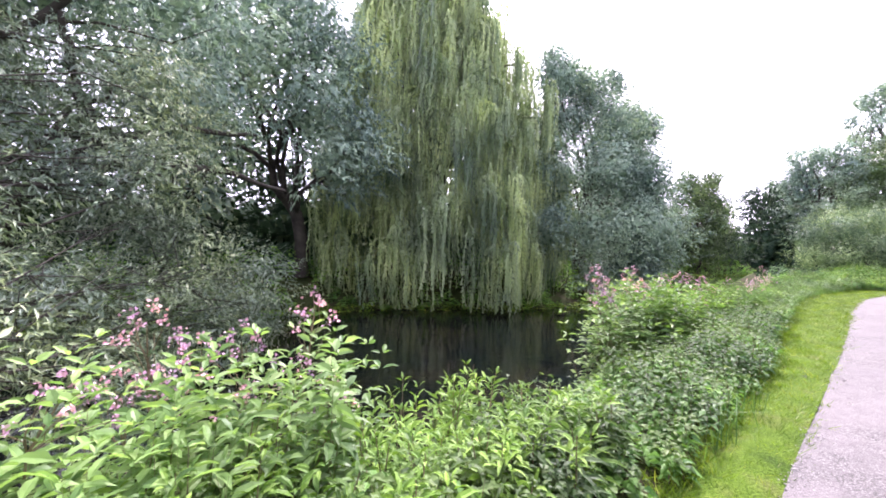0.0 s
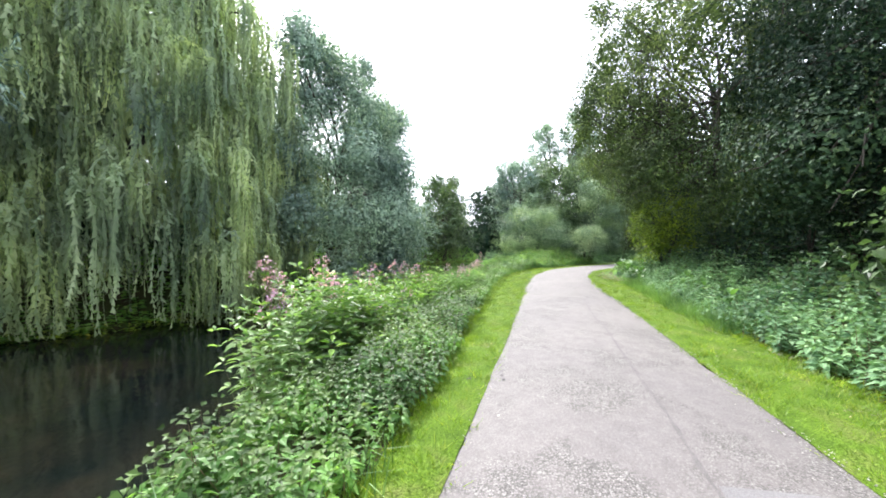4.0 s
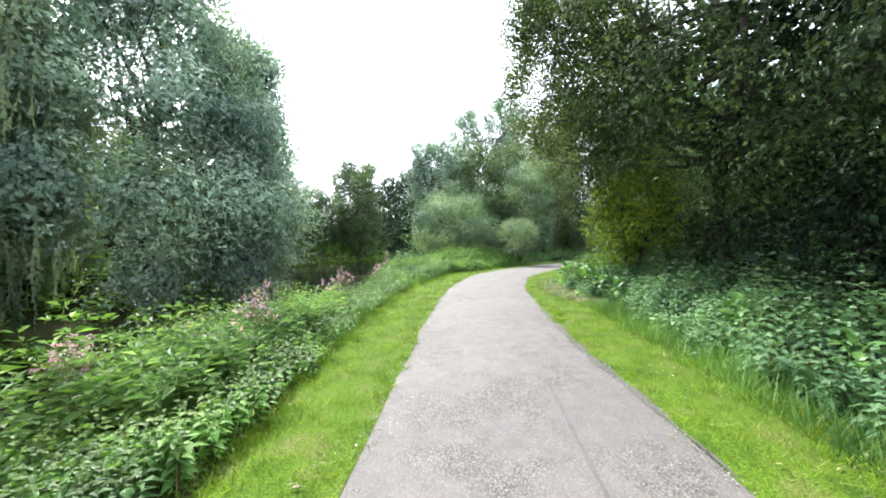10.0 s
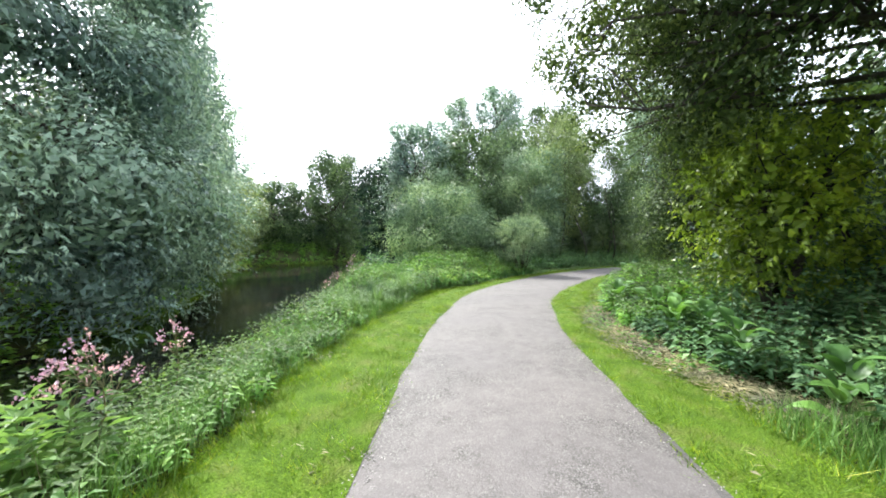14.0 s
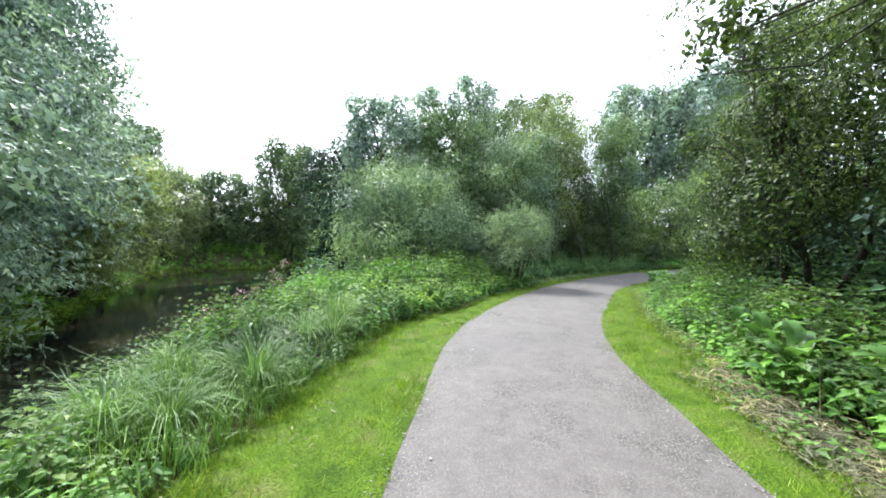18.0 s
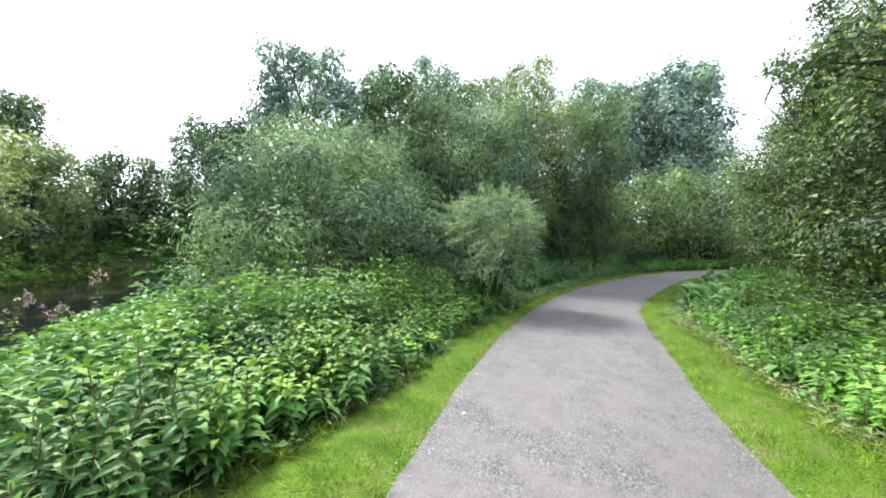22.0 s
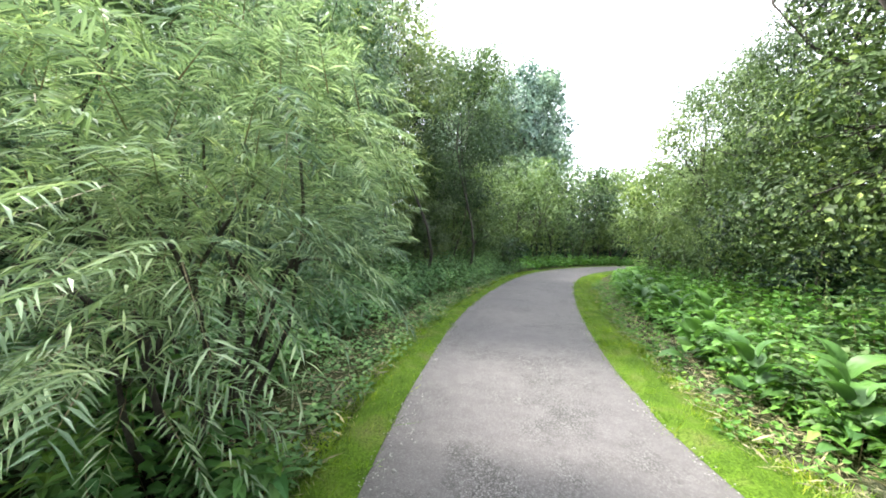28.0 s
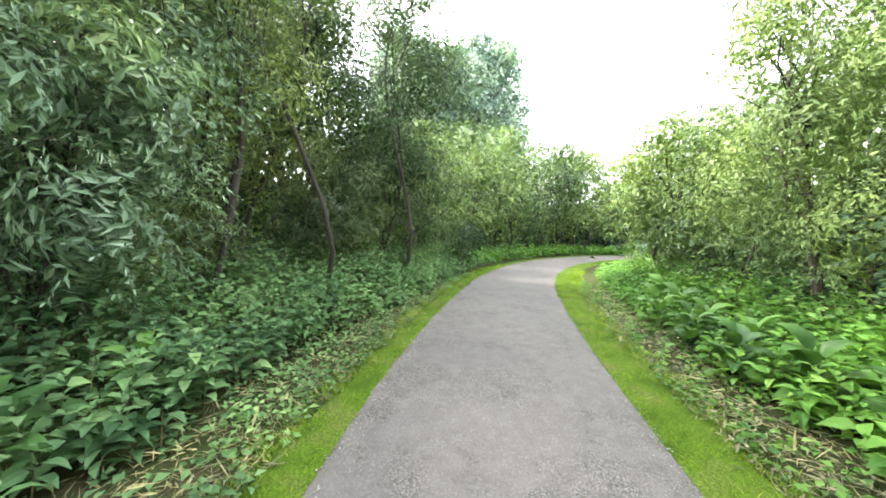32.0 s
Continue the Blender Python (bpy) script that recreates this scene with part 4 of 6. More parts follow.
for n, (bx, by, lo, hi, r, mt) in enumerate([(50.8, 13.4, 0.3, 7.6, 2.8, M_PALE), (47.2, 15.4, 0.3, 6.6, 2.4, M_PALE), (54.4, 10.6, 0.3, 8.6, 3.2, M_PALE), (57.8, 7.4, 0.3, 9.0, 3.4, M_MIDGREEN), (61.5, 3.0, 0.3, 9.5, 3.6, M_PALE), (55, 18, 1, 9.5, 4.0, M_MIDGREEN), (64, 10, 1, 9.5, 4.5, M_PALE), (66, -6, 1, 9, 4.5, M_MIDGREEN), (63.2, -1.5, 0.3, 9.5, 3.6, M_PALE), (59.8, 5.0, 0.3, 8.8, 2.8, M_PALE)]):
    tree("willow_bush", "pale green willow bush where the path bends away", bx, by, lo, hi, r, mt, 13000, (0.17, 0.062), 9, 0.08, 110 + n, 0.8, 9, stems=3, group="bushes at the bend", category="bush", cover=0.7)
for n, (bx, by, hi, r, mt) in enumerate([(33.6, 18.9, 3.4, 1.5, M_SILVER), (35.6, 18.4, 4.2, 1.6, M_SILVER), (38.0, 18.6, 2.2, 1.0, M_YELLOWGREEN), (40.8, 17.0, 4.0, 1.5, M_YELLOWGREEN), (43.4, 15.6, 4.4, 1.6, M_MIDGREEN)]):
    tree("willow_shrub", "bushy young willow at the edge of the wood", bx, by, 0.3, hi, r, mt, 13000, (0.11, 0.024), 8, 0.035, 260 + n, 0.45, 10, 0.3, 0.25, 0.2, stems=4, category="shrub", fine="slim", group="young willows of the wood")

# right-hand side of the path
tree("broadleaf_tree", "large olive-green tree with boughs hanging over the path", 19.6, 5.4, 2.0, 12.6, 4.8, M_OLIVE, 190000, (0.068, 0.032), 14, 0.12, 121, 0.8, 9, 0.25, 0.2, 0.15, cover=0.8,
     lumps=[(2.2, 6.2, 5.6, 0.8), (0.6, 5.6, 6.4, 0.9), (-1.4, 4.2, 6.9, 0.9), (1.0, 3.0, 3.6, 1.3), (2.4, 3.2, 4.6, 1.3), (0.4, 3.4, 5.2, 1.3), (3.6, 3.0, 4.4, 1.2), (1.4, 2.2, 6.4, 1.6), (0.0, 3.6, 7.2, 1.9), (1.6, 3.0, 9.2, 2.0), (-1.6, 2.2, 6.0, 2.0), (-2.4, 0.6, 4.0, 2.0), (0.4, 2.2, 4.4, 1.8), (-1.0, 1.6, 9.4, 2.2), (1.8, 0.8, 11.2, 2.2), (-3.0, -0.6, 7.2, 2.3), (2.6, 1.8, 6.0, 2.0), (-0.5, -0.6, 2.6, 2.0), (-3.2, -2.2, 3.4, 2.2), (1.0, -1.5, 8.5, 2.6), (3.8, 2.6, 8.2, 1.8), (0.0, 4.9, 6.8, 1.0), (1.0, 4.2, 6.2, 1.2), (-0.6, 4.0, 7.9, 1.4), (2.0, 3.9, 5.4, 1.1), (3.0, 3.6, 5.6, 1.3), (2.4, 5.2, 4.7, 0.85), (1.4, 5.0, 5.5, 1.0), (3.4, 4.9, 4.9, 0.8), (4.6, 4.7, 5.9, 0.8), (3.0, 4.4, 5.9, 1.2), (2.0, 5.6, 5.0, 0.6), (3.2, 5.4, 4.0, 0.6), (0.8, 4.8, 8.6, 1.2), (2.2, 3.0, 7.2, 1.7), (3.8, 2.6, 6.8, 1.6), (5.0, 3.2, 5.6, 1.4), (4.0, 3.4, 3.9, 1.3), (-2.2, 2.6, 8.2, 1.6), (-1.2, 3.4, 10.6, 0.8), (0.9, 4.5, 10.2, 0.75), (-2.8, 2.8, 9.8, 0.7), (2.6, 2.6, 12.6, 0.8), (-0.4, 2.8, 11.9, 0.75), (-3.2, 1.8, 6.4, 0.8), (1.4, 3.6, 11.4, 0.7)])
tree("broadleaf_tree", "large dark green tree shading the nettles beneath", 15.6, 0.6, 1.0, 12.0, 4.6, M_SHADELEAF, 66000, (0.072, 0.033), 14, 0.22, 122, 0.8, 9, 0.25, 0.2, 0.15, fill=0.2, cover=0.9)
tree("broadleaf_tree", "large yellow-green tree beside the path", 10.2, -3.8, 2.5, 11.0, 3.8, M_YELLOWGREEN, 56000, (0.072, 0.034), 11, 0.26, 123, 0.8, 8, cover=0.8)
tree("broadleaf_tree", "dark tree of the wood beside the path", 22.6, 2.6, 1.0, 13.0, 4.8, M_SHADELEAF, 18000, (0.2, 0.1), 12, 0.3, 124, 0.9, 8, fill=0.25)
tree("hawthorn_bush", "yellow-green bush with light from behind put into its leaf colour", 21.2, 7.6, 0.6, 4.0, 1.5, M_BACKLIT, 20000, (0.10, 0.055), 9, 0.1, 125, 0.6, 8, stems=3, category="bush")
tree("hawthorn_tree", "dense dark green hawthorn hedge tree beside the path", 28.3, 9.0, 0.3, 7.2, 2.6, M_HAWTHORN, 88000, (0.054, 0.027), 13, 0.14, 126, 0.6, 9, stems=3,
     lumps=[(-0.6, 1.2, 1.6, 1.1), (0.8, 1.4, 1.5, 1.1), (-1.6, 0.8, 2.4, 1.2), (0.2, 1.2, 3.0, 1.3), (1.8, 1.2, 2.7, 1.2), (-0.8, 0.6, 4.3, 1.3), (1.0, 0.8, 4.5, 1.3), (0.2, 0.4, 6.0, 1.2), (1.2, 0.2, 6.9, 1.2), (-2.2, -0.2, 4.0, 1.4), (2.4, 0.2, 4.4, 1.3), (-1.4, -0.6, 5.8, 1.4), (1.4, -0.5, 6.4, 1.3), (0.0, -0.8, 3.0, 1.6), (-1.8, 1.2, 5.3, 0.5), (-0.7, 1.3, 6.2, 0.5), (0.5, 1.2, 7.7, 0.45), (-2.6, 0.9, 4.3, 0.5), (-0.4, 2.1, 4.0, 0.5)])
tree("hawthorn_tree", "dense dark green hawthorn with lit leaf tips beside the path", 33.0, 8.6, 0.4, 6.2, 2.4, M_HAWTHORN, 92000, (0.052, 0.025), 12, 0.12, 127, 0.6, 9, stems=3,
     lumps=[(-0.8, 1.4, 1.8, 1.1), (0.6, 1.5, 2.0, 1.1), (1.9, 1.2, 1.8, 1.1), (-1.6, 1.0, 3.0, 1.2), (0.0, 1.3, 3.4, 1.2), (1.5, 1.1, 3.2, 1.2), (-0.6, 0.5, 4.6, 1.3), (1.0, 0.4, 4.8, 1.3), (2.4, 0.2, 4.2, 1.2), (-2.0, -0.3, 4.6, 1.4), (0.0, -0.6, 5.6, 1.3), (0.5, -1.0, 3.0, 1.6), (-1.5, 1.6, 4.5, 0.5), (-0.3, 1.6, 5.6, 0.45), (1.0, 1.5, 6.3, 0.5), (-2.6, 1.0, 4.2, 0.5), (-0.6, 2.2, 3.0, 0.45), (1.0, 0.2, 6.6, 1.0), (-0.4, 0.4, 6.3, 0.9), (2.3, 0.0, 6.2, 1.0), (0.4, 0.8, 7.3, 0.5)])
tree("willow_bush", "pale green willow beside the path", 37.4, 8.4, 0.4, 7.4, 2.4, M_PALE, 84000, (0.08, 0.019), 12, 0.11, 128, 0.7, 10, stems=4, category="bush", sag=0.25)
tree("willow_bush", "pale green willow beside the path", 42.6, 7.4, 0.4, 5.6, 2.2, M_PALE, 22000, (0.14, 0.045), 10, 0.11, 129, 0.7, 9, stems=4, category="bush", sag=0.25)
for n, (bx, by, hi, r) in enumerate([(29, 3, 9, 4.2), (36, 3.0, 9.5, 4.2), (43, 2.0, 8.5, 4), (50, 1.0, 8.0, 3.6), (8, -11, 12, 5), (18, -6, 13, 5.5), (0, -13, 11, 5), (27, -3, 12, 5)]):
    tree("broadleaf_tree", "dark tree of the wood beside the path", bx, by, 0.8, hi, r, M_SHADELEAF if n % 2 else M_MIDGREEN, 6500, (0.28, 0.15), 10, 0.24, 140 + n, 0.9, 7, group="trees of the near wood", fill=0.2, cover=0.6)

# low dark shrubs filling gaps under the trees, most with shade in their colour
UNDERGROWTH = [(13.2, 0.6, 1.7, 3.0), (16.6, 2.6, 1.7, 3.2), (18.4, 4.2, 1.6, 3.0), (20.4, 5.4, 1.6, 3.0), (22.2, 6.0, 1.5, 2.6), (24.6, 7.6, 1.7, 3.2), (26.0, 6.6, 2.0, 3.6), (30.6, 8.6, 1.6, 3.0), (35.4, 8.4, 1.5, 2.8), (40.0, 8.0, 1.6, 3.0), (9.0, -3.0, 1.6, 2.4),
         (33.4, 20.0, 1.5, 2.6), (35.4, 21.2, 1.7, 3.0), (37.8, 20.4, 1.6, 2.6), (40.2, 20.2, 1.7, 3.0), (42.6, 19.0, 1.6, 2.8), (44.8, 17.4, 1.5, 2.6), (31.6, 23.6, 1.8, 3.2), (46.6, 13.4, 1.2, 2.0), (38.6, 23.0, 2.0, 3.6), (43.8, 21.6, 2.0, 3.6)]
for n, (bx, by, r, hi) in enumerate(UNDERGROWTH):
    tree("thicket_shrub", "dark leafy shrub in the shade of the trees", bx, by, 0.1, hi, r, M_SHADELEAF if n % 3 else M_MIDGREEN, 2800, (0.13, 0.066), 4, 0.05, 200 + n, 0.6, 8, stems=3, group="shrubs of the thicket", category="shrub", fill=0.15, cover=0.4)


def pole_tree(x, y, tall, seed):
    """Slender young tree: dark thin stem with short side twigs and a little foliage at the top."""
    rng = np.random.default_rng(seed)
    z0 = float(ground_z(np.array([x]), np.array([y]))[0]) - 0.05
    ob = thing("sapling_tree", "slender sapling with a dark thin stem in the wood", "tree", x, y, z0, "saplings of the wood")
    line = bend((0, 0, 0), (rng.uniform(-0.8, 0.8), rng.uniform(-0.6, 0.6), tall), 0, rng, 10)
    v, f = wood(line, 0.055, 0.018, 8)
    mesh_object("trunk", v, f, M_BARK, ob, smooth=True)
    for k in range(7):
        a = line[rng.integers(3, 10)]
        d = unit(rng.normal(size=3) * np.array([1, 1, 0.3]) + np.array([0, 0, 0.7]))
        way = bend(a, a + d * rng.uniform(0.9, 1.9), 0.1, rng, 5)
        v, f = wood(way, 0.016, 0.005, 5)
        twig = mesh_object("twig", v, f, M_BARK, ob, smooth=True)
        n = 34
        s = way[2:].mean(0) + rng.normal(size=(n, 3)) * 0.28
        v, f = twig_leaves(s, unit(rng.normal(size=(n, 3)) + d), 0.35, 7, 0.10, 0.03, 0.3, 0.8, 0.2, False, 0.4, rng)
        mesh_object("foliage", v, f, M_YELLOWGREEN, twig)
    return ob


for n, (bx, by, h) in enumerate([(37.4, 17.8, 10.5), (38.8, 18.2, 8.5), (39.3, 16.9, 7.6), (39.6, 18.8, 9.0), (41.6, 15.9, 6.5), (35.2, 19.6, 7.5)]):
    pole_tree(bx, by, h, 330 + n)


def thicket(name, label, line, wide, tall, count, size, material, seed):
    """A belt of tangled growth along a line, uneven in height, with shade sheets inside."""
    rng = np.random.default_rng(seed)
    c = smooth_line(line, 0.5)
    nrm = np.gradient(c, axis=0)
    nrm = unit(np.stack([-nrm[:, 1], nrm[:, 0]], 1))
    k = rng.integers(0, len(c), count)
    p = c[k] + nrm[k] * rng.normal(size=count)[:, None] * wide * 0.4
    top = tall * (1 + 0.35 * wave(p[:, 0], p[:, 1], 2.2, seed) + 0.2 * wave(p[:, 0], p[:, 1], 0.9, seed))
    z = ground_z(p[:, 0], p[:, 1]) + top * rng.random(count) ** 0.75
    v, f = leaves(np.c_[p, z], rng.normal(size=(count, 3)), size * rng.uniform(0.6, 1.3, count), size * 0.55, up=0.4, rng=rng)
    # oversized leaf sheets added within the belt to stand for its shaded depth
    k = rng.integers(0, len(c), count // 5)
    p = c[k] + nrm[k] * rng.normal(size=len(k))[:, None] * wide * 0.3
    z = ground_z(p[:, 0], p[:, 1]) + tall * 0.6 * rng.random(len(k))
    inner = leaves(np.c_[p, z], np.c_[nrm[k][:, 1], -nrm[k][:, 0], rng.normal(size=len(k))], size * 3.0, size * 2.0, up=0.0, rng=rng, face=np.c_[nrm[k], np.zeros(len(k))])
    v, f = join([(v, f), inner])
    return tagged(mesh_object(name, v, f, material), label, "thicket", kind="stuff")


thicket("far_thicket", "dark tangled growth behind the far bank", [(-30, 20), (-14, 19.5), (-7, 22.5), (0, 27), (8, 28.5), (14, 31), (18, 40), (22, 50), (30, 58), (42, 60), (60, 66), (80, 78)], 4.0, 5.6, 26000, 0.40, M_SHADELEAF, 301)
thicket("near_thicket", "dark tangled growth inside the wood", [(-6, -14), (6, -8), (14, -3), (22, 0), (30, 4.5), (38, 4.5), (46, 4), (52, 0), (55, -10)], 3.0, 3.2, 12000, 0.36, M_SHADELEAF, 302)
thicket("wood_thicket", "dark tangled growth between path and river", [(30, 28), (36, 29), (44, 25), (50, 20), (57, 15), (63, 8), (67, -4), (68, -18)], 3.0, 5.2, 15000, 0.36, M_SHADELEAF, 303)

# ---------------------------------------------------------------- plants along the path


def scatter(count, inner, outer, x_from, x_to, rng, side=1):
    """Places beside the path between two offsets (arrays along it), on the left (1) or right (-1), evenly over the area."""
    ok = np.nonzero((LINE[:, 0] >= x_from) & (LINE[:, 0] <= x_to))[0]
    a, b = np.broadcast_to(inner, len(LINE))[ok], np.broadcast_to(outer, len(LINE))[ok]
    wide = np.maximum(b - a, 0.01)
    pick = rng.choice(len(ok), count, p=wide / wide.sum())
    u = rng.random(count)
    off = (a[pick] + wide[pick] * u) * side
    p = LINE[ok[pick]] + LEFT[ok[pick]] * off[:, None] + rng.uniform(-0.12, 0.12, (count, 2))
    return p, u * wide[pick]


def dry(p, margin=0.0):
    dn, sn = line_distance(p[:, 0], p[:, 1], np.array(NEAR_BANK))
    df, sf = line_distance(p[:, 0], p[:, 1], np.array(FAR_BANK))
    return ((sn < 0) & (dn > margin)) | ((sf > 0) & (df > margin))


def herb_bed(name, label, places, tall, material, size, nodes=7, ratio=0.55, fine=True, tilt=0.15, droop=0.3, seed=1, whorl=2, category="plants", stalks=True, shoots=None, single=None, single_name=()):
    """Many upright herbs: stems with leaves in pairs, each pair across the one below."""
    rng = np.random.default_rng(seed)
    n = len(places)
    z = ground_z(places[:, 0], places[:, 1])
    foot = np.c_[places, z]
    lean = np.c_[rng.normal(size=(n, 2)) * 0.16, np.ones(n)]
    k = np.arange(nodes)
    u = (0.12 + 0.88 * (k + 0.5) / nodes)[None] * np.ones((n, 1)) + rng.uniform(-0.03, 0.03, (n, nodes))
    pos = foot[:, None] + lean[:, None] * (u * tall[:, None])[..., None]
    spin = rng.uniform(0, 6.28, (n, 1)) + k[None] * (math.pi / whorl) + rng.uniform(-0.3, 0.3, (n, nodes))
    out_v, out_l, out_b = [], [], []
    for w in range(whorl):
        ang = spin + 2 * math.pi * w / whorl
        d = np.stack([np.cos(ang), np.sin(ang), tilt + 0.9 * np.clip(u - 0.75, 0, 1) * 3 + rng.uniform(-0.2, 0.2, u.shape)], -1)
        ln = size * (0.55 + 0.75 * np.sin(np.pi * np.clip(u * 0.95, 0, 1)) ** 0.8) * rng.uniform(0.75, 1.2, u.shape)
        out_b.append((pos + unit(d) * 0.02).reshape(-1, 3))
        out_v.append(d.reshape(-1, 3))
        out_l.append(ln.ravel())
    base, way, ln = np.concatenate(out_b), np.concatenate(out_v), np.concatenate(out_l)
    close = np.tile(np.repeat(np.broadcast_to(fine, n), nodes), whorl)
    high = np.tile((u > 0.74).ravel(), whorl) if shoots else np.zeros(len(base), bool)
    near_shape = True if size >= 0.125 else "mid"

    def foliage(pick):
        kinds_of = [(close & pick, near_shape, 1.0), (~close & pick, False, 1.25)]
        return join([leaves(base[c], way[c], ln[c], ln[c] * ratio * g, up=0.9, fold=0.16, droop=droop, fine=q, rng=rng) for c, q, g in kinds_of if c.any()])

    plant = np.tile(np.repeat(np.arange(n), nodes), whorl)
    alone = np.zeros(n, bool) if single is None else single
    for i in np.nonzero(alone)[0]:
        ob = thing(*single_name, "plant", *foot[i], "plants of the " + name)
        for mask, nm, mt, lab in ((~high, "leaves", material, ""), (high, "young_shoot", shoots, "yellow-green young shoot")):
            mask = mask & (plant == i)
            if mask.any():
                v, f = foliage(mask)
                leafy = mesh_object(nm, v - foot[i], f, mt, ob, lab)
                if nm == "young_shoot":
                    tagged(leafy, lab, kind="stuff")
        v, f = tube(np.array([(0, 0, 0), lean[i] * tall[i] * 0.5, lean[i] * tall[i]]), [0.007, 0.006, 0.003], 4)
        mesh_object("stem", v, f, M_STALK, ob)
    rest = ~alone[plant]
    bed = tagged(mesh_object(name, *foliage(~high & rest), material), label, category, kind="stuff")
    if shoots:
        mesh_object("young_shoots", *foliage(high & rest), shoots, bed, "yellow-green young shoots")
    foot, lean, tall, n = foot[~alone], lean[~alone], tall[~alone], int((~alone).sum())
    if stalks:
        a, b = foot, foot + lean * tall[:, None]
        side = unit(np.c_[rng.normal(size=(n, 2)), np.zeros(n)]) * 0.006
        sv = np.stack([a - side, a + side, b], 1).reshape(-1, 3)
        mesh_object("stalks", sv, np.arange(3 * n).reshape(-1, 3), M_STALK, bed)
    return bed


rng = np.random.default_rng(31)
# nettles and balsam of the left bank
p, u = scatter(5000, HALF + VL + 0.05, 4.9, 2.0, 22.8, rng)
keep = dry(p, 0.15)
p, u = p[keep], u[keep]
open_spot = (np.hypot(p[:, 0] - 20.7, p[:, 1] - 15.55) > 0.75) & (np.hypot(p[:, 0] - 18.5, p[:, 1] - 14.7) > 0.9)      # sedge grows there
p, u = p[open_spot], u[open_spot]
near = (u < np.interp(p[:, 0], [7, 10], [1.25, 2.3])) | (p[:, 0] > 13.5)
herb_bed("nettle_bed", "dense green nettles and herbs along the river bank", p[near], np.clip(0.26 + 0.3 * u[near], 0.28, np.where((p[near, 0] > 1.7) & (p[near, 0] < 5.2), 0.42, np.where(p[near, 0] > 13.5, 0.6, 0.7))) * (1 + 0.5 * wave(p[near, 0], p[near, 1], 0.55, 7)) * rng.uniform(0.75, 1.25, near.sum()) + np.where((p[near, 0] > 5.2) & (p[near, 0] < 13.5), 0.85, 0.3) * np.clip(-0.1 - ground_z(p[near, 0], p[near, 1]), 0, 1.4), M_NETTLE, 0.078, 10, 0.52, u[near] < 0.8, 0.25, 0.45, 2, shoots=M_BALSAM)
herb_bed("balsam_bed", "tall leafy balsam and nettles sloping down to the water", p[~near], np.where((p[~near, 0] > 13) | ((p[~near, 0] > 1.7) & (p[~near, 0] < 5.2)), 0.36, np.clip(0.8 + 0.25 * wave(p[~near, 0], p[~near, 1], 0.9, 5) - ground_z(p[~near, 0], p[~near, 1]), 0.5, 1.9)) * rng.uniform(0.75, 1.15, (~near).sum()), M_BANKLEAF, 0.15, 9, 0.3, p[~near, 0] < 11, 0.3, 0.35, 3, 3)
p, u = scatter(420, HALF + 0.7, 3.6, -1.5, 5.0, rng)
keep = dry(p, 0.1) & ~((p[:, 0] < 0.1) & (rng.random(len(p)) < 0.88)) & (2.28 - p[:, 0] < 0.86 * (p[:, 1] + 0.3))
herb_bed("balsam_bed", "bright leafy balsam plants at the start of the path", p[keep], np.where((p[keep, 0] > 1.6) & (u[keep] > 0.7), 0.42, np.clip(0.42 - ground_z(p[keep, 0], p[keep, 1]), 0.5, 1.5)) * rng.uniform(0.75, 1.15, keep.sum()), M_BALSAM, 0.135, 11, 0.2, True, 0.45, 0.45, 4, 3, shoots=M_SHOOT, single=(u[keep] < 1.9) & (np.arange(keep.sum()) % 5 < 3), single_name=("young_balsam", "young balsam plant with narrow pointed leaves"))
p, u = scatter(300, HALF + 0.75, 4.1, 1.6, 5.0, rng)
keep = dry(p, 0.25) & ~((p[:, 0] > 3.6) & (p[:, 1] > 2.9))
herb_bed("balsam_bed", "pale green narrow-leaved plants on the bank", p[keep], np.clip(0.34 - ground_z(p[keep, 0], p[keep, 1]) - 0.1 * np.maximum(u[keep] - 0.6, 0), 0.4, 1.4) * rng.uniform(0.75, 1.1, keep.sum()), M_SHOOT, 0.15, 10, 0.2, True, 0.6, 0.4, 18, 3, single=np.arange(keep.sum()) % 3 > 0, single_name=("willowherb_plant", "pale green upright plant with narrow leaves"))
p, u = scatter(950, HALF + VL + 0.05, 4.6, 22.0, 29.5, rng)
keep = dry(p, 0.3) & ~((p[:, 0] > 28.6) & (u > 1.0))
p, u = p[keep], u[keep]
top = np.clip(0.35 + 0.6 * u, 0.35, np.clip(0.55 + 0.2 * (p[:, 0] - 21.4), 0.55, 1.05)) * (1 + 0.3 * wave(p[:, 0], p[:, 1], 0.7, 3)) * rng.uniform(0.7, 1.2, len(p))
herb_bed("comfrey_bed", "waist-high bed of bright pointed leaves beside the path", p, top, M_BIGLEAF, 0.13, 11, 0.38, u < 1.6, 0.35, 0.5, 5, shoots=M_SHOOT,
         single=(u < 0.9) & (p[:, 0] < 28.0), single_name=("comfrey_plant", "upright leafy plant with pointed leaves and bright shoots"))
p, u = scatter(900, 4.6, 9.5, 17.0, 27.0, rng)
keep = dry(p, 0.3)
herb_bed("herb_bed", "rough herbs between the path and the river", p[keep], rng.uniform(0.25, 0.5, keep.sum()), M_NETTLE, 0.2, 5, 0.45, False, 0.3, 0.35, 6)
p, u = scatter(1700, HALF + VL + np.interp(LINE[:, 0], [28, 30, 36, 40], [0.35, 0.75, 0.7, 0.35]), 5.2, 29.0, 47.0, rng)
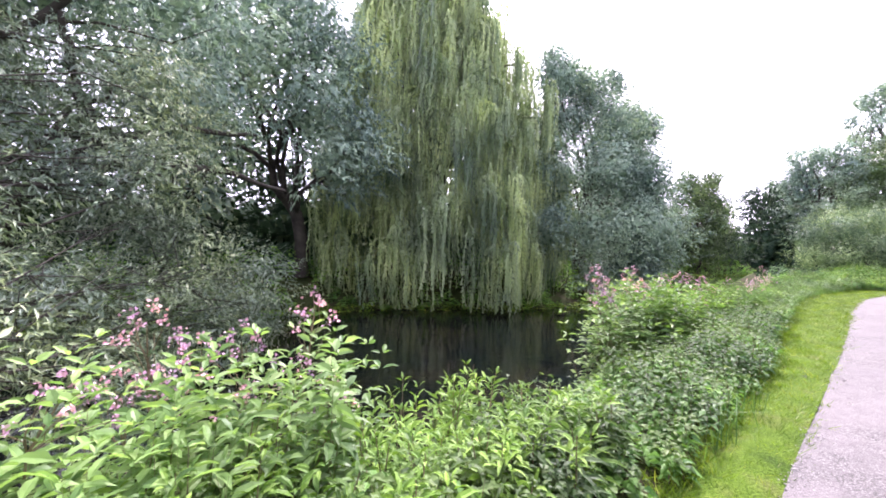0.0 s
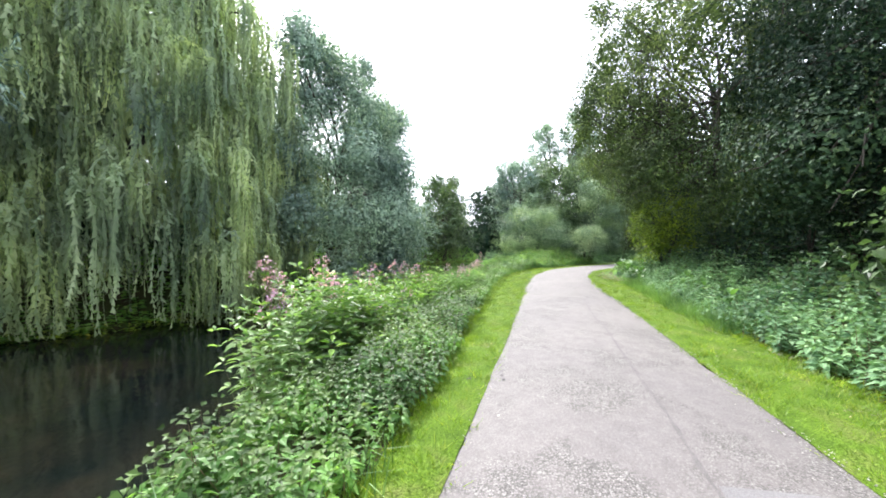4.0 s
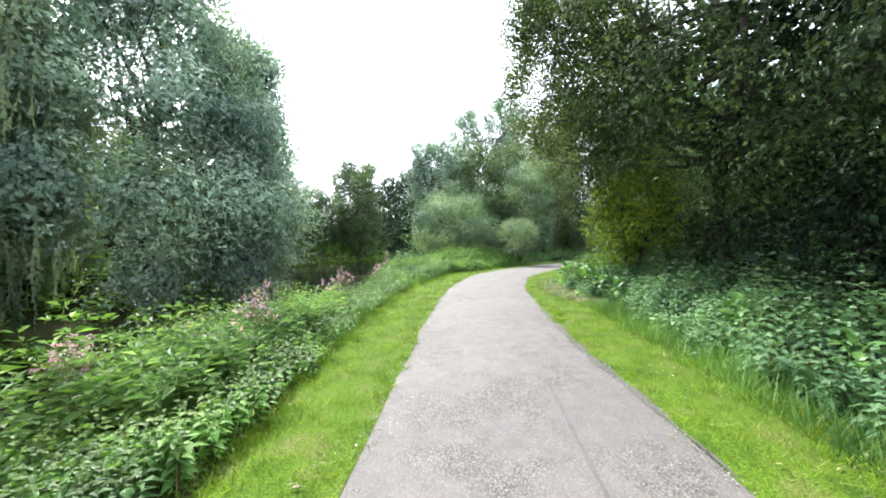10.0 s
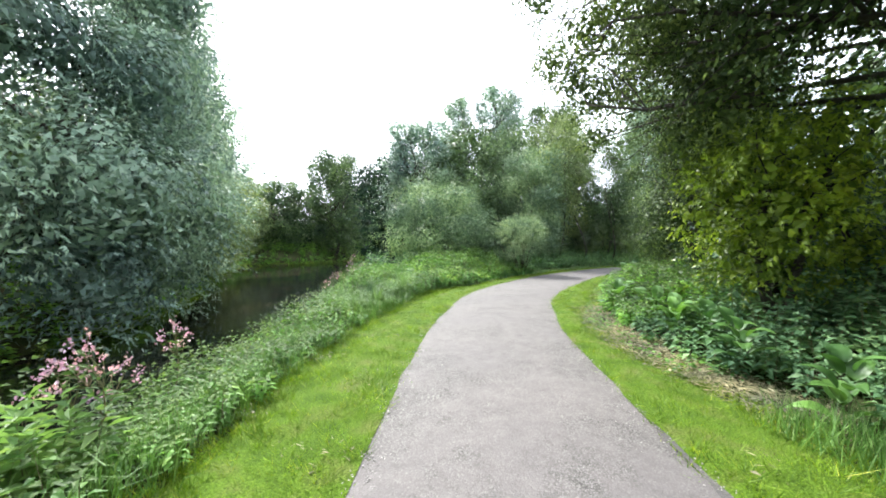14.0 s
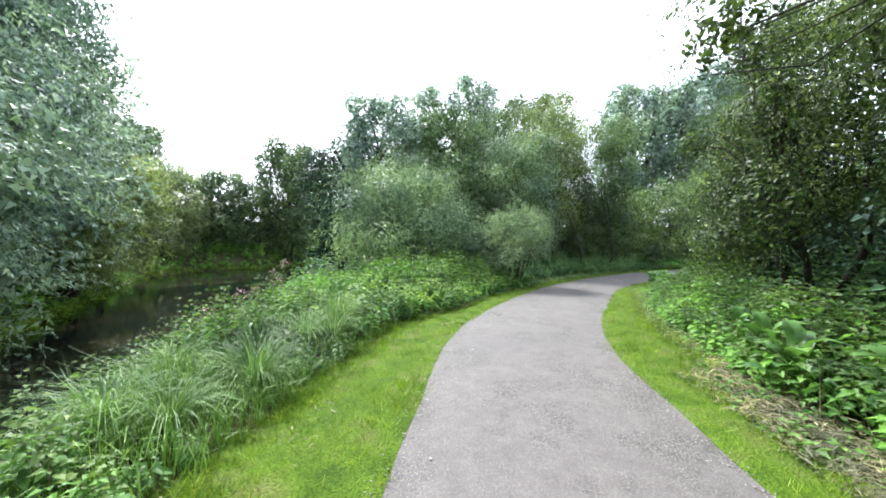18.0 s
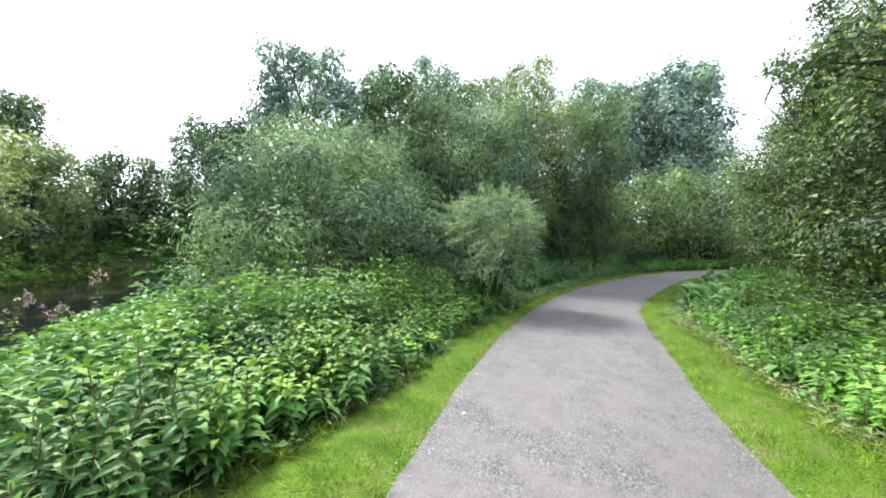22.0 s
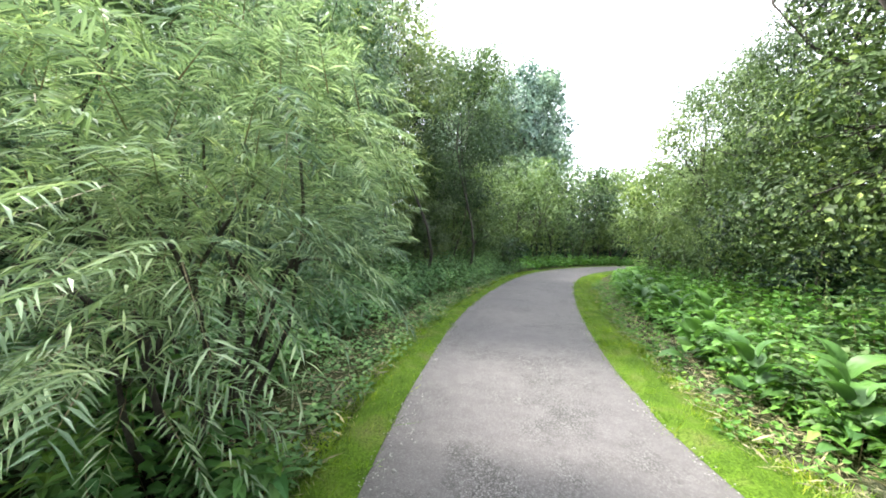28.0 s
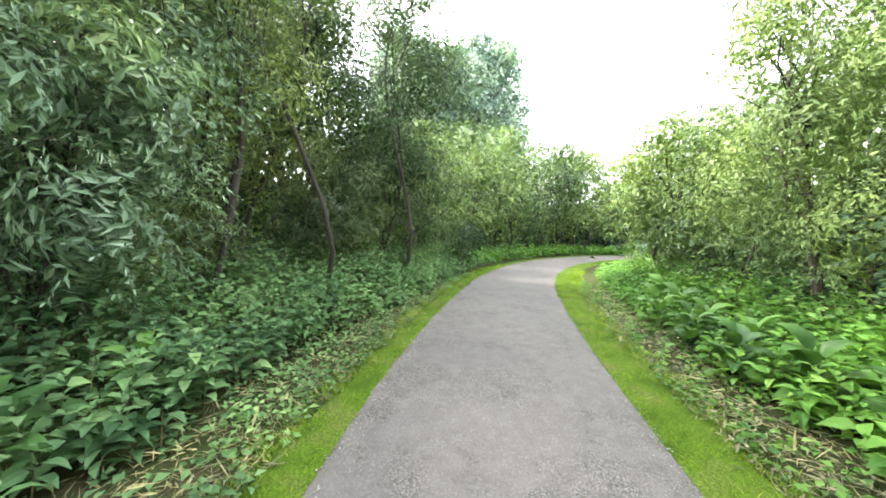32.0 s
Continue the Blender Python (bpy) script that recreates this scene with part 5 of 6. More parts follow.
herb_bed("herb_bed", "shaded dark green herbs and nettles under the trees", p, np.clip(0.42 + 0.42 * u, 0.4, 0.95) * (1 + 0.3 * wave(p[:, 0], p[:, 1], 0.6, 8)) * rng.uniform(0.7, 1.25, len(p)), M_DARKHERB, 0.13, 8, 0.5, u < 2.0, 0.4, 0.5, 7)
p, u = scatter(900, 5.0, 10.5, 26.0, 58.0, rng)
herb_bed("herb_bed", "dark undergrowth beneath the thicket", p, rng.uniform(0.6, 1.3, len(p)), M_DARKHERB, 0.17, 8, 0.5, False, 0.2, 0.4, 8, stalks=False)
p, u = scatter(420, HALF + VL + 0.2, 4.5, 46.0, 60.0, rng)
herb_bed("herb_bed", "green herbs beside the bend of the path", p, rng.uniform(0.4, 0.8, len(p)), M_NETTLE, 0.22, 6, 0.5, False, 0.2, 0.4, 9, stalks=False)
p, u = scatter(620, HALF + VL + 1.0, 4.9, 4.8, 14.0, rng)
keep = dry(p, 0.15) & (p[:, 0] > 5.7) & (p[:, 0] < 12) & (u > np.interp(p[:, 0], [9, 11.5], [0, 1.0]))
herb_bed("balsam_bed", "tall pale balsam crowding the river bank", p[keep], np.clip(0.78 + 0.25 * wave(p[keep, 0], p[keep, 1], 0.9, 5) - ground_z(p[keep, 0], p[keep, 1]), 0.6, 1.9) * rng.uniform(0.8, 1.12, keep.sum()), M_BANKLEAF, 0.16, 9, 0.26, False, 0.35, 0.35, 19, 3, shoots=M_SHOOT)
p, u = scatter(900, HALF + VL + 0.5, 4.6, 12.0, 15.6, rng)
keep = dry(p, 0.1)
herb_bed("balsam_bed", "pale leafy balsam clump at the edge of the water", p[keep], np.clip(0.5 + 0.2 * wave(p[keep, 0], p[keep, 1], 0.8, 6) - ground_z(p[keep, 0], p[keep, 1]), 0.45, 1.5) * rng.uniform(0.75, 1.12, keep.sum()), M_BANKLEAF, 0.15, 9, 0.26, False, 0.35, 0.35, 21, 3)
# right-hand side
p, u = scatter(1900, HALF + VR + np.interp(LINE[:, 0], [15.5, 17, 20], [0.05, 0.6, 0.6]), 4.9, 4.0, 20.0, rng, -1)
herb_bed("herb_bed", "shaded nettles and bramble below the dark trees", p, np.clip(0.3 + 0.34 * u, 0.3, 1.05) * (1 + 0.28 * wave(p[:, 0], p[:, 1], 0.6, 4)) * rng.uniform(0.7, 1.25, len(p)), M_DARKHERB, 0.105, 9, 0.52, u < 1.0, 0.2, 0.45, 10)
p, u = scatter(1800, HALF + VR + np.interp(LINE[:, 0], [19.5, 21.4, 22.4, 28, 30, 33], [0.6, 0.55, 0.25, 0.25, 0.5, 0.65]), 3.9, 19.5, 33.0, rng, -1)
herb_bed("nettle_bed", "dense nettles between the grass verge and the hedge", p, np.clip(0.35 + 0.45 * u, 0.35, 0.9) * (1 + 0.28 * wave(p[:, 0], p[:, 1], 0.55, 9)) * rng.uniform(0.7, 1.25, len(p)), M_NETTLE, 0.105, 8, 0.52, u < 0.6, 0.2, 0.45, 11, shoots=M_BALSAM)
p, u = scatter(1000, HALF + VR + 0.75, 4.4, 32.0, 47.0, rng, -1)
herb_bed("nettle_bed", "dense green herbs below the bushes", p, np.clip(0.4 + 0.3 * u, 0.35, 0.95) * rng.uniform(0.75, 1.15, len(p)), M_NETTLE, 0.15, 7, 0.5, u < 0.9, 0.2, 0.4, 12)
p, u = scatter(1300, 4.6, 9.5, 0.0, 58.0, rng, -1)
herb_bed("herb_bed", "dark undergrowth below the wood", p, rng.uniform(0.8, 1.7, len(p)), M_DARKHERB, 0.16, 9, 0.55, False, 0.2, 0.4, 13, stalks=False)
# far bank
fb = smooth_line(FAR_BANK, 0.3)
fb = fb[(fb[:, 0] > -14) & (fb[:, 0] < 60)]
fn = np.gradient(fb, axis=0)
fn = unit(np.stack([-fn[:, 1], fn[:, 0]], 1))
pick = rng.integers(0, len(fb), 2000)
off = rng.uniform(0.05, 1, 2000) ** 1.4 * 7
p = fb[pick] + fn[pick] * off[:, None]
herb_bed("bank_herbs", "dark green rough herbs covering the far bank", p, np.clip(0.25 + 0.35 * off, 0.25, 1.3) * rng.uniform(0.7, 1.2, len(p)), M_NETTLE, 0.24, 6, 0.4, False, 0.3, 0.35, 14, stalks=False)
pick = rng.integers(0, len(fb), 1500)
p = fb[pick] + fn[pick] * rng.uniform(-0.35, 0.35, 1500)[:, None]
herb_bed("water_cress", "low bright green plants at the water's edge", p, rng.uniform(0.12, 0.3, len(p)) + np.maximum(0, WATER_Z + 0.05 - ground_z(p[:, 0], p[:, 1])), M_GRASS, 0.12, 3, 0.6, False, 0.3, 0.2, 15, stalks=False)

# small weeds in the raked strips
p, u = scatter(560, HALF + VR - 0.05, HALF + VR + 0.75, 17.5, 44.0, rng, -1)
herb_bed("low_weeds", "small weeds growing among the cut stalks", p, rng.uniform(0.05, 0.17, len(p)), M_NETTLE, 0.075, 3, 0.5, False, 0.3, 0.3, 16, stalks=False)
p, u = scatter(800, HALF + VL - 0.05, HALF + VL + 0.8, 23.5, 44.0, rng)
herb_bed("low_weeds", "small weeds growing beside the grass", p, rng.uniform(0.05, 0.17, len(p)), M_DARKHERB, 0.065, 3, 0.5, False, 0.3, 0.3, 17, stalks=False)

# ---------------------------------------------------------------- grass


def blades(name, label, places, tall, wide, material, seed, lean=0.45, curved=False):
    rng = np.random.default_rng(seed)
    n = len(places)
    z = np.maximum(ground_z(places[:, 0], places[:, 1]), -0.02 if not curved else -9)
    foot = np.c_[places, z]
    ang = rng.uniform(0, 6.28, n)
    side = np.c_[np.cos(ang), np.sin(ang), np.zeros(n)] * (wide / 2)
    tilt = rng.normal(size=(n, 2)) * lean * tall[:, None]
    if curved:
        mid = foot + np.c_[tilt * 0.35, tall * 0.65]
        tip = foot + np.c_[tilt * 1.3, tall * rng.uniform(0.7, 1.0, n)]
        v = np.stack([foot - side, foot + side, mid + side * 0.8, mid - side * 0.8, tip], 1).reshape(-1, 3)
        f = (np.array([[0, 1, 2], [0, 2, 3], [3, 2, 4]])[None] + (np.arange(n) * 5)[:, None, None]).reshape(-1, 3)
    else:
        tip = foot + np.c_[tilt, tall]
        v = np.stack([foot - side, foot + side, tip], 1).reshape(-1, 3)
        f = np.arange(3 * n).reshape(-1, 3)
    return tagged(mesh_object(name, v, f, material), label, "grass", kind="stuff")


def sward(p, edge, rng):
    """Height of mown grass: mossy hummocks with thin places between them."""
    x, y = p[:, 0], p[:, 1]
    hump = 0.9 + 0.7 * wave(x, y, 0.11, 3) + 0.6 * wave(x, y, 0.27, 1) + 0.35 * wave(x, y, 0.9, 5)
    return rng.uniform(0.025, 0.09, len(p)) * edge * np.clip(hump, 0.1, 2.6)


p, u = scatter(95000, HL - 0.07, HALF + VL + 0.1, 1.5, 48.0, rng)
edge = np.clip(u / 0.12, 0.3, 1)
blades("verge_grass", "short bright green mown grass", p, sward(p, edge, rng), 0.010, M_GRASS, 21, 0.9)
p, u = scatter(105000, HR - 0.07, HALF + VR + 0.1, 4.0, 48.0, rng, -1)
edge = np.clip(u / 0.12, 0.3, 1)
blades("verge_grass", "short bright green mown grass", p, sward(p, edge, rng), 0.010, M_GRASS, 22, 0.9)
for side, inner_edge, width, seed in ((1, HL, VL, 26), (-1, HR, VR, 27)):
    p, u = scatter(3200, inner_edge + 0.03, HALF + width + 0.05, 2.0, 46.0, rng, side)
    p = np.repeat(p, 12, 0) + rng.normal(size=(len(p) * 12, 2)) * 0.03
    blades("grass_tufts", "longer tufts standing in the mown grass", p, rng.uniform(0.05, 0.13, len(p)), 0.008, M_GRASS, seed, 0.7)
p, u = scatter(4200, HALF + VR - 0.3, HALF + VR + 0.5, 10.0, 16.6, rng, -1)
blades("rough_grass", "longer uncut grass at the foot of the nettles", p, rng.uniform(0.15, 0.4, len(p)), 0.012, M_TALLGRASS, 23)
p, u = scatter(9000, HALF + VL - 0.1, HALF + VL + 1.9, 5.0, 23.0, rng)
p = p[dry(p, 0.5) & ((p[:, 0] > 12) | (wave(p[:, 0], p[:, 1], 0.8, 2) > 0.3))]
blades("rough_grass", "tall grass among the bank herbs", p, rng.uniform(0.2, 0.45, len(p)), 0.009, M_TALLGRASS, 24, 0.45, curved=True)
p, u = scatter(15000, HALF + VL, HALF + VL + 2.3, 14.0, 22.0, rng)
ok = dry(p, 0.4) & (wave(p[:, 0], p[:, 1], 0.9, 6) > -0.25)
blades("tall_grass", "dense tall arching grass on the bank", p[ok], np.clip(0.3 + 0.35 * u[ok], 0.3, np.where(p[ok, 0] < 17.5, 0.45, 0.62)) * rng.uniform(0.6, 1.2, ok.sum()), 0.0065, M_TALLGRASS, 25, 0.42, curved=True)


def tussock_mesh(seed, count=110, reach=0.85):
    rng = np.random.default_rng(seed)
    vs, fs, seg = [], [], 6
    t = np.linspace(0, 1, seg + 1)
    for i in range(count):
        a = rng.uniform(0, 6.28)
        ln = reach * rng.uniform(0.6, 1.15)
        out = rng.uniform(0.25, 0.75)
        r = ln * out * t ** 1.4 + rng.uniform(0, 0.08)
        h = ln * (1.15 * t - (0.35 + 0.75 * out) * t ** 2.2)
        w = 0.0065 * (1 - 0.85 * t)
        c = np.stack([np.cos(a) * r, np.sin(a) * r, h], 1)
        s = np.array([-math.sin(a), math.cos(a), 0]) * w[:, None]
        vs.append(np.stack([c - s, c + s], 1).reshape(-1, 3))
        k = np.arange(seg) * 2 + i * 2 * (seg + 1)
        fs.append(np.concatenate([np.stack([k, k + 1, k + 3], 1), np.stack([k, k + 3, k + 2], 1)]))
    return np.concatenate(vs), np.concatenate(fs)


TUSSOCKS = [(20.45, 15.25), (18.5, 15.2), (19.6, 15.9), (20.4, 16.4), (22.6, 16.4), (20.9, 15.7), (21.3, 16.6), (20.2, 15.5), (19.3, 15.2), (18.2, 14.3), (17.9, 14.6), (19.0, 14.6), (22.0, 16.0), (18.8, 16.0), (12.9, 10.6)]
first = None
for n, (tx, ty) in enumerate(TUSSOCKS):
    big_one = 1.35 if (tx, ty) in ((20.9, 15.7), (20.45, 15.25)) else 1.0
    m = pose(tx, ty, float(ground_z(np.array([tx]), np.array([ty]))[0]), 0, 0, n * 77) @ Matrix.Diagonal((big_one * (0.8 + 0.12 * (n % 4)), big_one * (0.8 + 0.12 * (n % 4)), big_one * (0.85 + 0.1 * (n % 3)), 1))
    if first is None:
        first = thing("sedge_tussock", "arching tussock of long pale green sedge blades", "grass tussock", 0, 0, 0, "tussocks on the bank")
        for q in range(3):
            v, f = tussock_mesh(300 + q, 60)
            mesh_object("tuft", v, f, M_SEDGE, first)
        first.matrix_basis = m
    else:
        copy_thing(first, m)

# ---------------------------------------------------------------- flowering balsam


def balsam_plant(seed, tall):
    rng = np.random.default_rng(seed)
    ob = thing("balsam_plant", "tall balsam with pointed leaves and pink flowers on the bank", "flowering plant", 0, 0, 0, "flowering balsam")
    line = bend((0, 0, 0), (rng.uniform(-0.1, 0.1), rng.uniform(-0.1, 0.1), tall), 0, rng, 7)
    v, f = wood(line, 0.011, 0.004, 6)
    mesh_object("stem", v, f, M_STALK, ob, "reddish ribbed stem")
    base, way, ln = [], [], []
    for k in range(15):
        h = 0.2 + 0.78 * k / 14
        c = np.array([np.interp(h, np.linspace(0, 1, 7), line[:, i]) for i in range(3)])
        for w in range(3):
            a = k * 1.05 + w * 2.094 + rng.uniform(-0.2, 0.2)
            base.append(c)
            way.append((math.cos(a), math.sin(a), 0.35 + 0.6 * (h > 0.8)))
            ln.append((0.19 - 0.1 * abs(h - 0.55)) * rng.uniform(0.75, 1.15))
    v, f = leaves(np.array(base), np.array(way), np.array(ln), np.array(ln) * 0.23, up=1.0, droop=0.45, fine=True, rng=rng)
    mesh_object("foliage", v, f, M_BALSAM, ob)
    for q in range(8):
        a = q * 2.5 + rng.uniform(0, 1)
        r = 0.04 + 0.024 * q
        c = line[-1] + np.array([math.cos(a) * r, math.sin(a) * r, 0.1 - 0.035 * q])
        n = 10
        b = c + rng.normal(size=(n, 3)) * 0.02
        v, f = leaves(b, rng.normal(size=(n, 3)) + np.array([0, 0, 0.2]), 0.03, 0.024, up=0.0, fold=0.3, rng=rng)
        stalk_v, stalk_f = wood(bend(line[-2], c, 0.02, rng, 4), 0.003, 0.002, 4)
        stalk = mesh_object("flower_stalk", stalk_v, stalk_f, M_STALK, ob)
        tagged(mesh_object("flower_head", v, f, M_PINK, stalk, "pink hooded flowers"), kind="stuff")
    return ob


TALL = (0.95, 1.15, 1.3, 1.7, 1.9)
kinds = [balsam_plant(400 + k, h) for k, h in enumerate(TALL)]
spots = [(1.2, 2.95), (0.7, 2.6), (0.3, 2.9), (0.15, 2.55), (0.9, 3.6), (0.9, 2.3), (0.5, 3.4), (0.38, 1.6), (-0.4, 3.1), (1.5, 2.6), (5.7, 6.5), (6.1, 6.6), (6.4, 6.5), (5.6, 6.2), (6.6, 6.7), (7.0, 7.0), (6.2, 6.2), (5.3, 6.2), (6.8, 7.4), (7.4, 7.5), (5.9, 6.8), (5.5, 6.3), (6.3, 6.9), (6.7, 7.2), (8.8, 8.7), (8.4, 8.5)]
bank = smooth_line(NEAR_BANK, 0.25)
bank = bank[(bank[:, 0] > 5.0) & (bank[:, 0] < 14.6)]
bn = np.gradient(bank, axis=0)
bn = unit(np.stack([bn[:, 1], -bn[:, 0]], 1))
for n in range(22):
    q = rng.integers(0, len(bank))
    spots.append(tuple(bank[q] + bn[q] * rng.uniform(0.35, 1.5)))
spots += [(21.6, 20.2), (22.4, 20.9), (23.4, 21.8), (22.9, 21.0), (24.2, 22.6), (20.2, 18.6)]
used = set()
for n, (bx, by) in enumerate(spots):
    gz0 = float(ground_z(np.array([bx]), np.array([by]))[0]) - 0.02
    want = rng.uniform(0.45, 0.8) - gz0 if n < 10 else rng.uniform(0.75, 1.05) - gz0 if n < 28 else rng.choice(TALL[:3]) if bx > 15 else rng.uniform(0.45, 0.8) - gz0
    k = int(np.argmin([abs(h - want) for h in TALL]))
    m = pose(bx, by, gz0, rng.uniform(-6, 6), rng.uniform(-6, 6), rng.uniform(0, 360)) @ Matrix.Scale(float(want) / TALL[k] * rng.uniform(0.9, 1.05), 4)
    if k not in used:
        used.add(k)
        kinds[k].matrix_basis = m
    else:
        made = copy_thing(kinds[k], m)
        made.scale = m.to_scale()
for k, src in enumerate(kinds):
    if k not in used:
        for o in (*src.children_recursive, src):
            bpy.data.objects.remove(o)

# ---------------------------------------------------------------- broad-leaved dock and burdock
big = []
for k in range(3):
    rng2 = np.random.default_rng(500 + k)
    nseg, half = 8, 4
    t = np.linspace(0, 1, nseg + 1)
    w = np.sin(np.pi * t ** 0.75) ** 0.8 * (0.25 + 0.02 * k)
    s = np.linspace(-1, 1, 2 * half + 1)
    X = s[None] * w[:, None]
    Y = np.repeat(t[:, None], 2 * half + 1, 1)
    Z = 0.32 * np.sin(np.pi * 0.62 * t)[:, None] - 0.42 * (t ** 2.2)[:, None] + 0.12 * np.abs(s)[None] * w[:, None] * 2 + 0.018 * np.sin(Y * 28 + 3 * np.abs(X) * 20) * np.abs(s)[None]
    me = mesh_object("leaf", np.stack([X.ravel(), Y.ravel(), Z.ravel()], 1), grid_tris(nseg + 1, 2 * half + 1), M_DOCK, smooth=True)
    big.append(me.data)
    bpy.data.objects.remove(me)


def dock_plant(x, y, size, seed, count=11):
    rng = np.random.default_rng(seed)
    z = float(ground_z(np.array([x]), np.array([y]))[0])
    ob = thing("dock_plant", "broad-leaved plant with large bright ribbed leaves", "plant", x, y, z, "broad-leaved plants")
    for k in range(count):
        a = k * 137.5 + rng.uniform(-15, 15)
        lf = new("leaf", big[k % 3])
        lf.parent = ob
        lf.matrix_basis = pose(0, 0, 0.05 + 0.045 * k, rng.uniform(4, 34) + 1.8 * k, rng.uniform(-12, 12), a) @ Matrix.Translation((0, 0.06, 0)) @ Matrix.Scale(size * rng.uniform(0.6, 0.95), 4)
    return ob


DOCKS = [(19.2, 8.1, 0.42), (19.6, 8.2, 0.4), (20.3, 8.9, 0.45), (21.0, 9.0, 0.42), (21.8, 9.6, 0.42), (23.6, 10.5, 0.38), (18.2, 7.4, 0.36), (31.3, 12.2, 0.4), (30.5, 12.05, 0.38), (36.0, 11.2, 0.42), (37.0, 11.0, 0.4), (38.2, 10.7, 0.42), (32.6, 12.0, 0.42), (22.9, 10.35, 0.48), (22.2, 10.2, 0.5), (20.6, 8.9, 0.42), (20.0, 8.5, 0.45), (21.2, 9.3, 0.4), (31.9, 12.0, 0.4), (30.9, 11.8, 0.42), (30.2, 11.7, 0.38), (35.5, 10.9, 0.5), (36.4, 10.7, 0.48), (34.6, 11.15, 0.5), (34.0, 11.0, 0.52), (37.4, 10.5, 0.45),
         (35.0, 10.5, 0.5), (33.4, 11.3, 0.42), (38.6, 10.1, 0.5), (32.6, 11.2, 0.42), (39.5, 9.8, 0.45), (33.2, 17.1, 0.36), (34.2, 16.9, 0.36), (33.8, 17.5, 0.4), (32.6, 17.3, 0.36), (31.6, 17.6, 0.36), (35.2, 16.9, 0.32), (24.9, 16.6, 0.3), (26.3, 16.9, 0.3), (13.2, 3.4, 0.3), (14.6, 4.3, 0.3), (16.2, 5.2, 0.34)]
for n, (dx, dy, sz) in enumerate(DOCKS):
    dock_plant(dx, dy, sz, 520 + n)

# ---------------------------------------------------------------- cut stalks, stones and marks on the path


def litter(name, label, places, seed, material=M_STRAW, length=(0.04, 0.2)):
    rng = np.random.default_rng(seed)
    n = len(places)
    z = np.maximum(ground_z(places[:, 0], places[:, 1]), 0.0) + rng.uniform(0.005, 0.06, n)
    d = np.c_[rng.normal(size=(n, 2)), rng.normal(size=n) * 0.15]
    ln = rng.uniform(*length, n)
    v, f = leaves(np.c_[places, z], d, ln, 0.005 + 0.022 * rng.random(n) ** 5, up=2.0, rng=rng)
    return tagged(mesh_object(name, v, f, material), label, "plant litter", kind="stuff")


p, u = scatter(15000, HALF + VR - 0.12, HALF + VR + 0.8, 16.8, 43.0, rng, -1)
litter("cut_stalks", "dry cut stalks and leaves raked along the verge", p, 31)
p, u = scatter(5000, HALF + VR - 0.06, HALF + VR + 0.6, 16.6, 22.0, rng, -1)
litter("cut_stalks", "dry pale cut stalks raked in front of the nettles", p, 37)
p, u = scatter(7500, HALF + VL - 0.08, HALF + VL + 0.8, 24.0, 42.0, rng)
litter("cut_stalks", "withered cut stalks beside the grass", p, 32)
p, u = scatter(5000, HALF + VL - 0.02, HALF + VL + 0.75, 23.5, 42.0, rng)
litter("wilted_leaves", "grey-green cut leaves wilting beside the grass", p, 36, M_BALSAM, (0.04, 0.12))
p, u = scatter(5200, HL + 0.1, HALF + VL, 8.0, 26.0, rng)
litter("grass_clippings", "dry clippings lying on the mown verge", p[wave(p[:, 0], p[:, 1], 0.36, 4) > 0.42], 33, length=(0.03, 0.1))
p, u = scatter(3600, HR + 0.2, HALF + VR, 6.0, 20.0, rng, -1)
litter("grass_clippings", "dry clippings lying on the mown verge", p[wave(p[:, 0], p[:, 1], 0.36, 9) > 0.42], 34, length=(0.03, 0.1))
p, u = scatter(900, HALF + VR + 0.05, HALF + VR + 0.9, 29.5, 37.0, rng, -1)
litter("bare_earth", "dark trodden earth and leaf mould", p, 35, M_SOIL, (0.1, 0.25))

sv = np.array([(-1, 0, -0.3), (0, -1, -0.3), (1, 0, -0.3), (0, 1, -0.3), (-0.5, -0.4, 0.5), (0.55, -0.35, 0.6), (0.45, 0.5, 0.45), (-0.5, 0.5, 0.55)])
sf = np.array([(0, 1, 5), (0, 5, 4), (1, 2, 6), (1, 6, 5), (2, 3, 7), (2, 7, 6), (3, 0, 4), (3, 4, 7), (4, 5, 6), (4, 6, 7)])


def stones(name, label, places, size, seed):
    rng = np.random.default_rng(seed)
    n = len(places)
    a = rng.uniform(0, 6.28, n)
    sc = size * rng.uniform(0.5, 1.3, (n, 3)) * np.array([1, 1, 0.6])
    q = sv[None] * sc[:, None]
    c, s = np.cos(a)[:, None], np.sin(a)[:, None]
    q = np.stack([q[..., 0] * c - q[..., 1] * s, q[..., 0] * s + q[..., 1] * c, q[..., 2]], -1)
    q[..., :2] += places[:, None]
    q[..., 2] += 0.012
    f = (sf[None] + (np.arange(n) * 8)[:, None, None]).reshape(-1, 3)
    return tagged(mesh_object(name, q.reshape(-1, 3), f, M_STONE), label, "gravel", kind="stuff")


p, u = scatter(3000, HL - 0.2 * RNG.random(len(LINE)) ** 2 - 0.03, HL + 0.03, 3.0, 44.0, rng)
stones("loose_gravel", "loose pale chippings along the path's edge", p, 0.008, 41)
p, u = scatter(3000, HR - 0.2 * RNG.random(len(LINE)) ** 2 - 0.03, HR + 0.03, 4.0, 44.0, rng, -1)
stones("loose_gravel", "loose pale chippings along the path's edge", p, 0.008, 42)
p, u = scatter(900, -1.0, 1.0, 4.0, 40.0, rng)
q = p.copy()
stones("scattered_gravel", "scattered pale chippings on the path", q, 0.006, 43)
p, u = scatter(26, 0.9, 1.25, 4.0, 32.0, rng)
stones("pale_stones", "larger pale stones at the edge of the path", p, 0.025, 44)


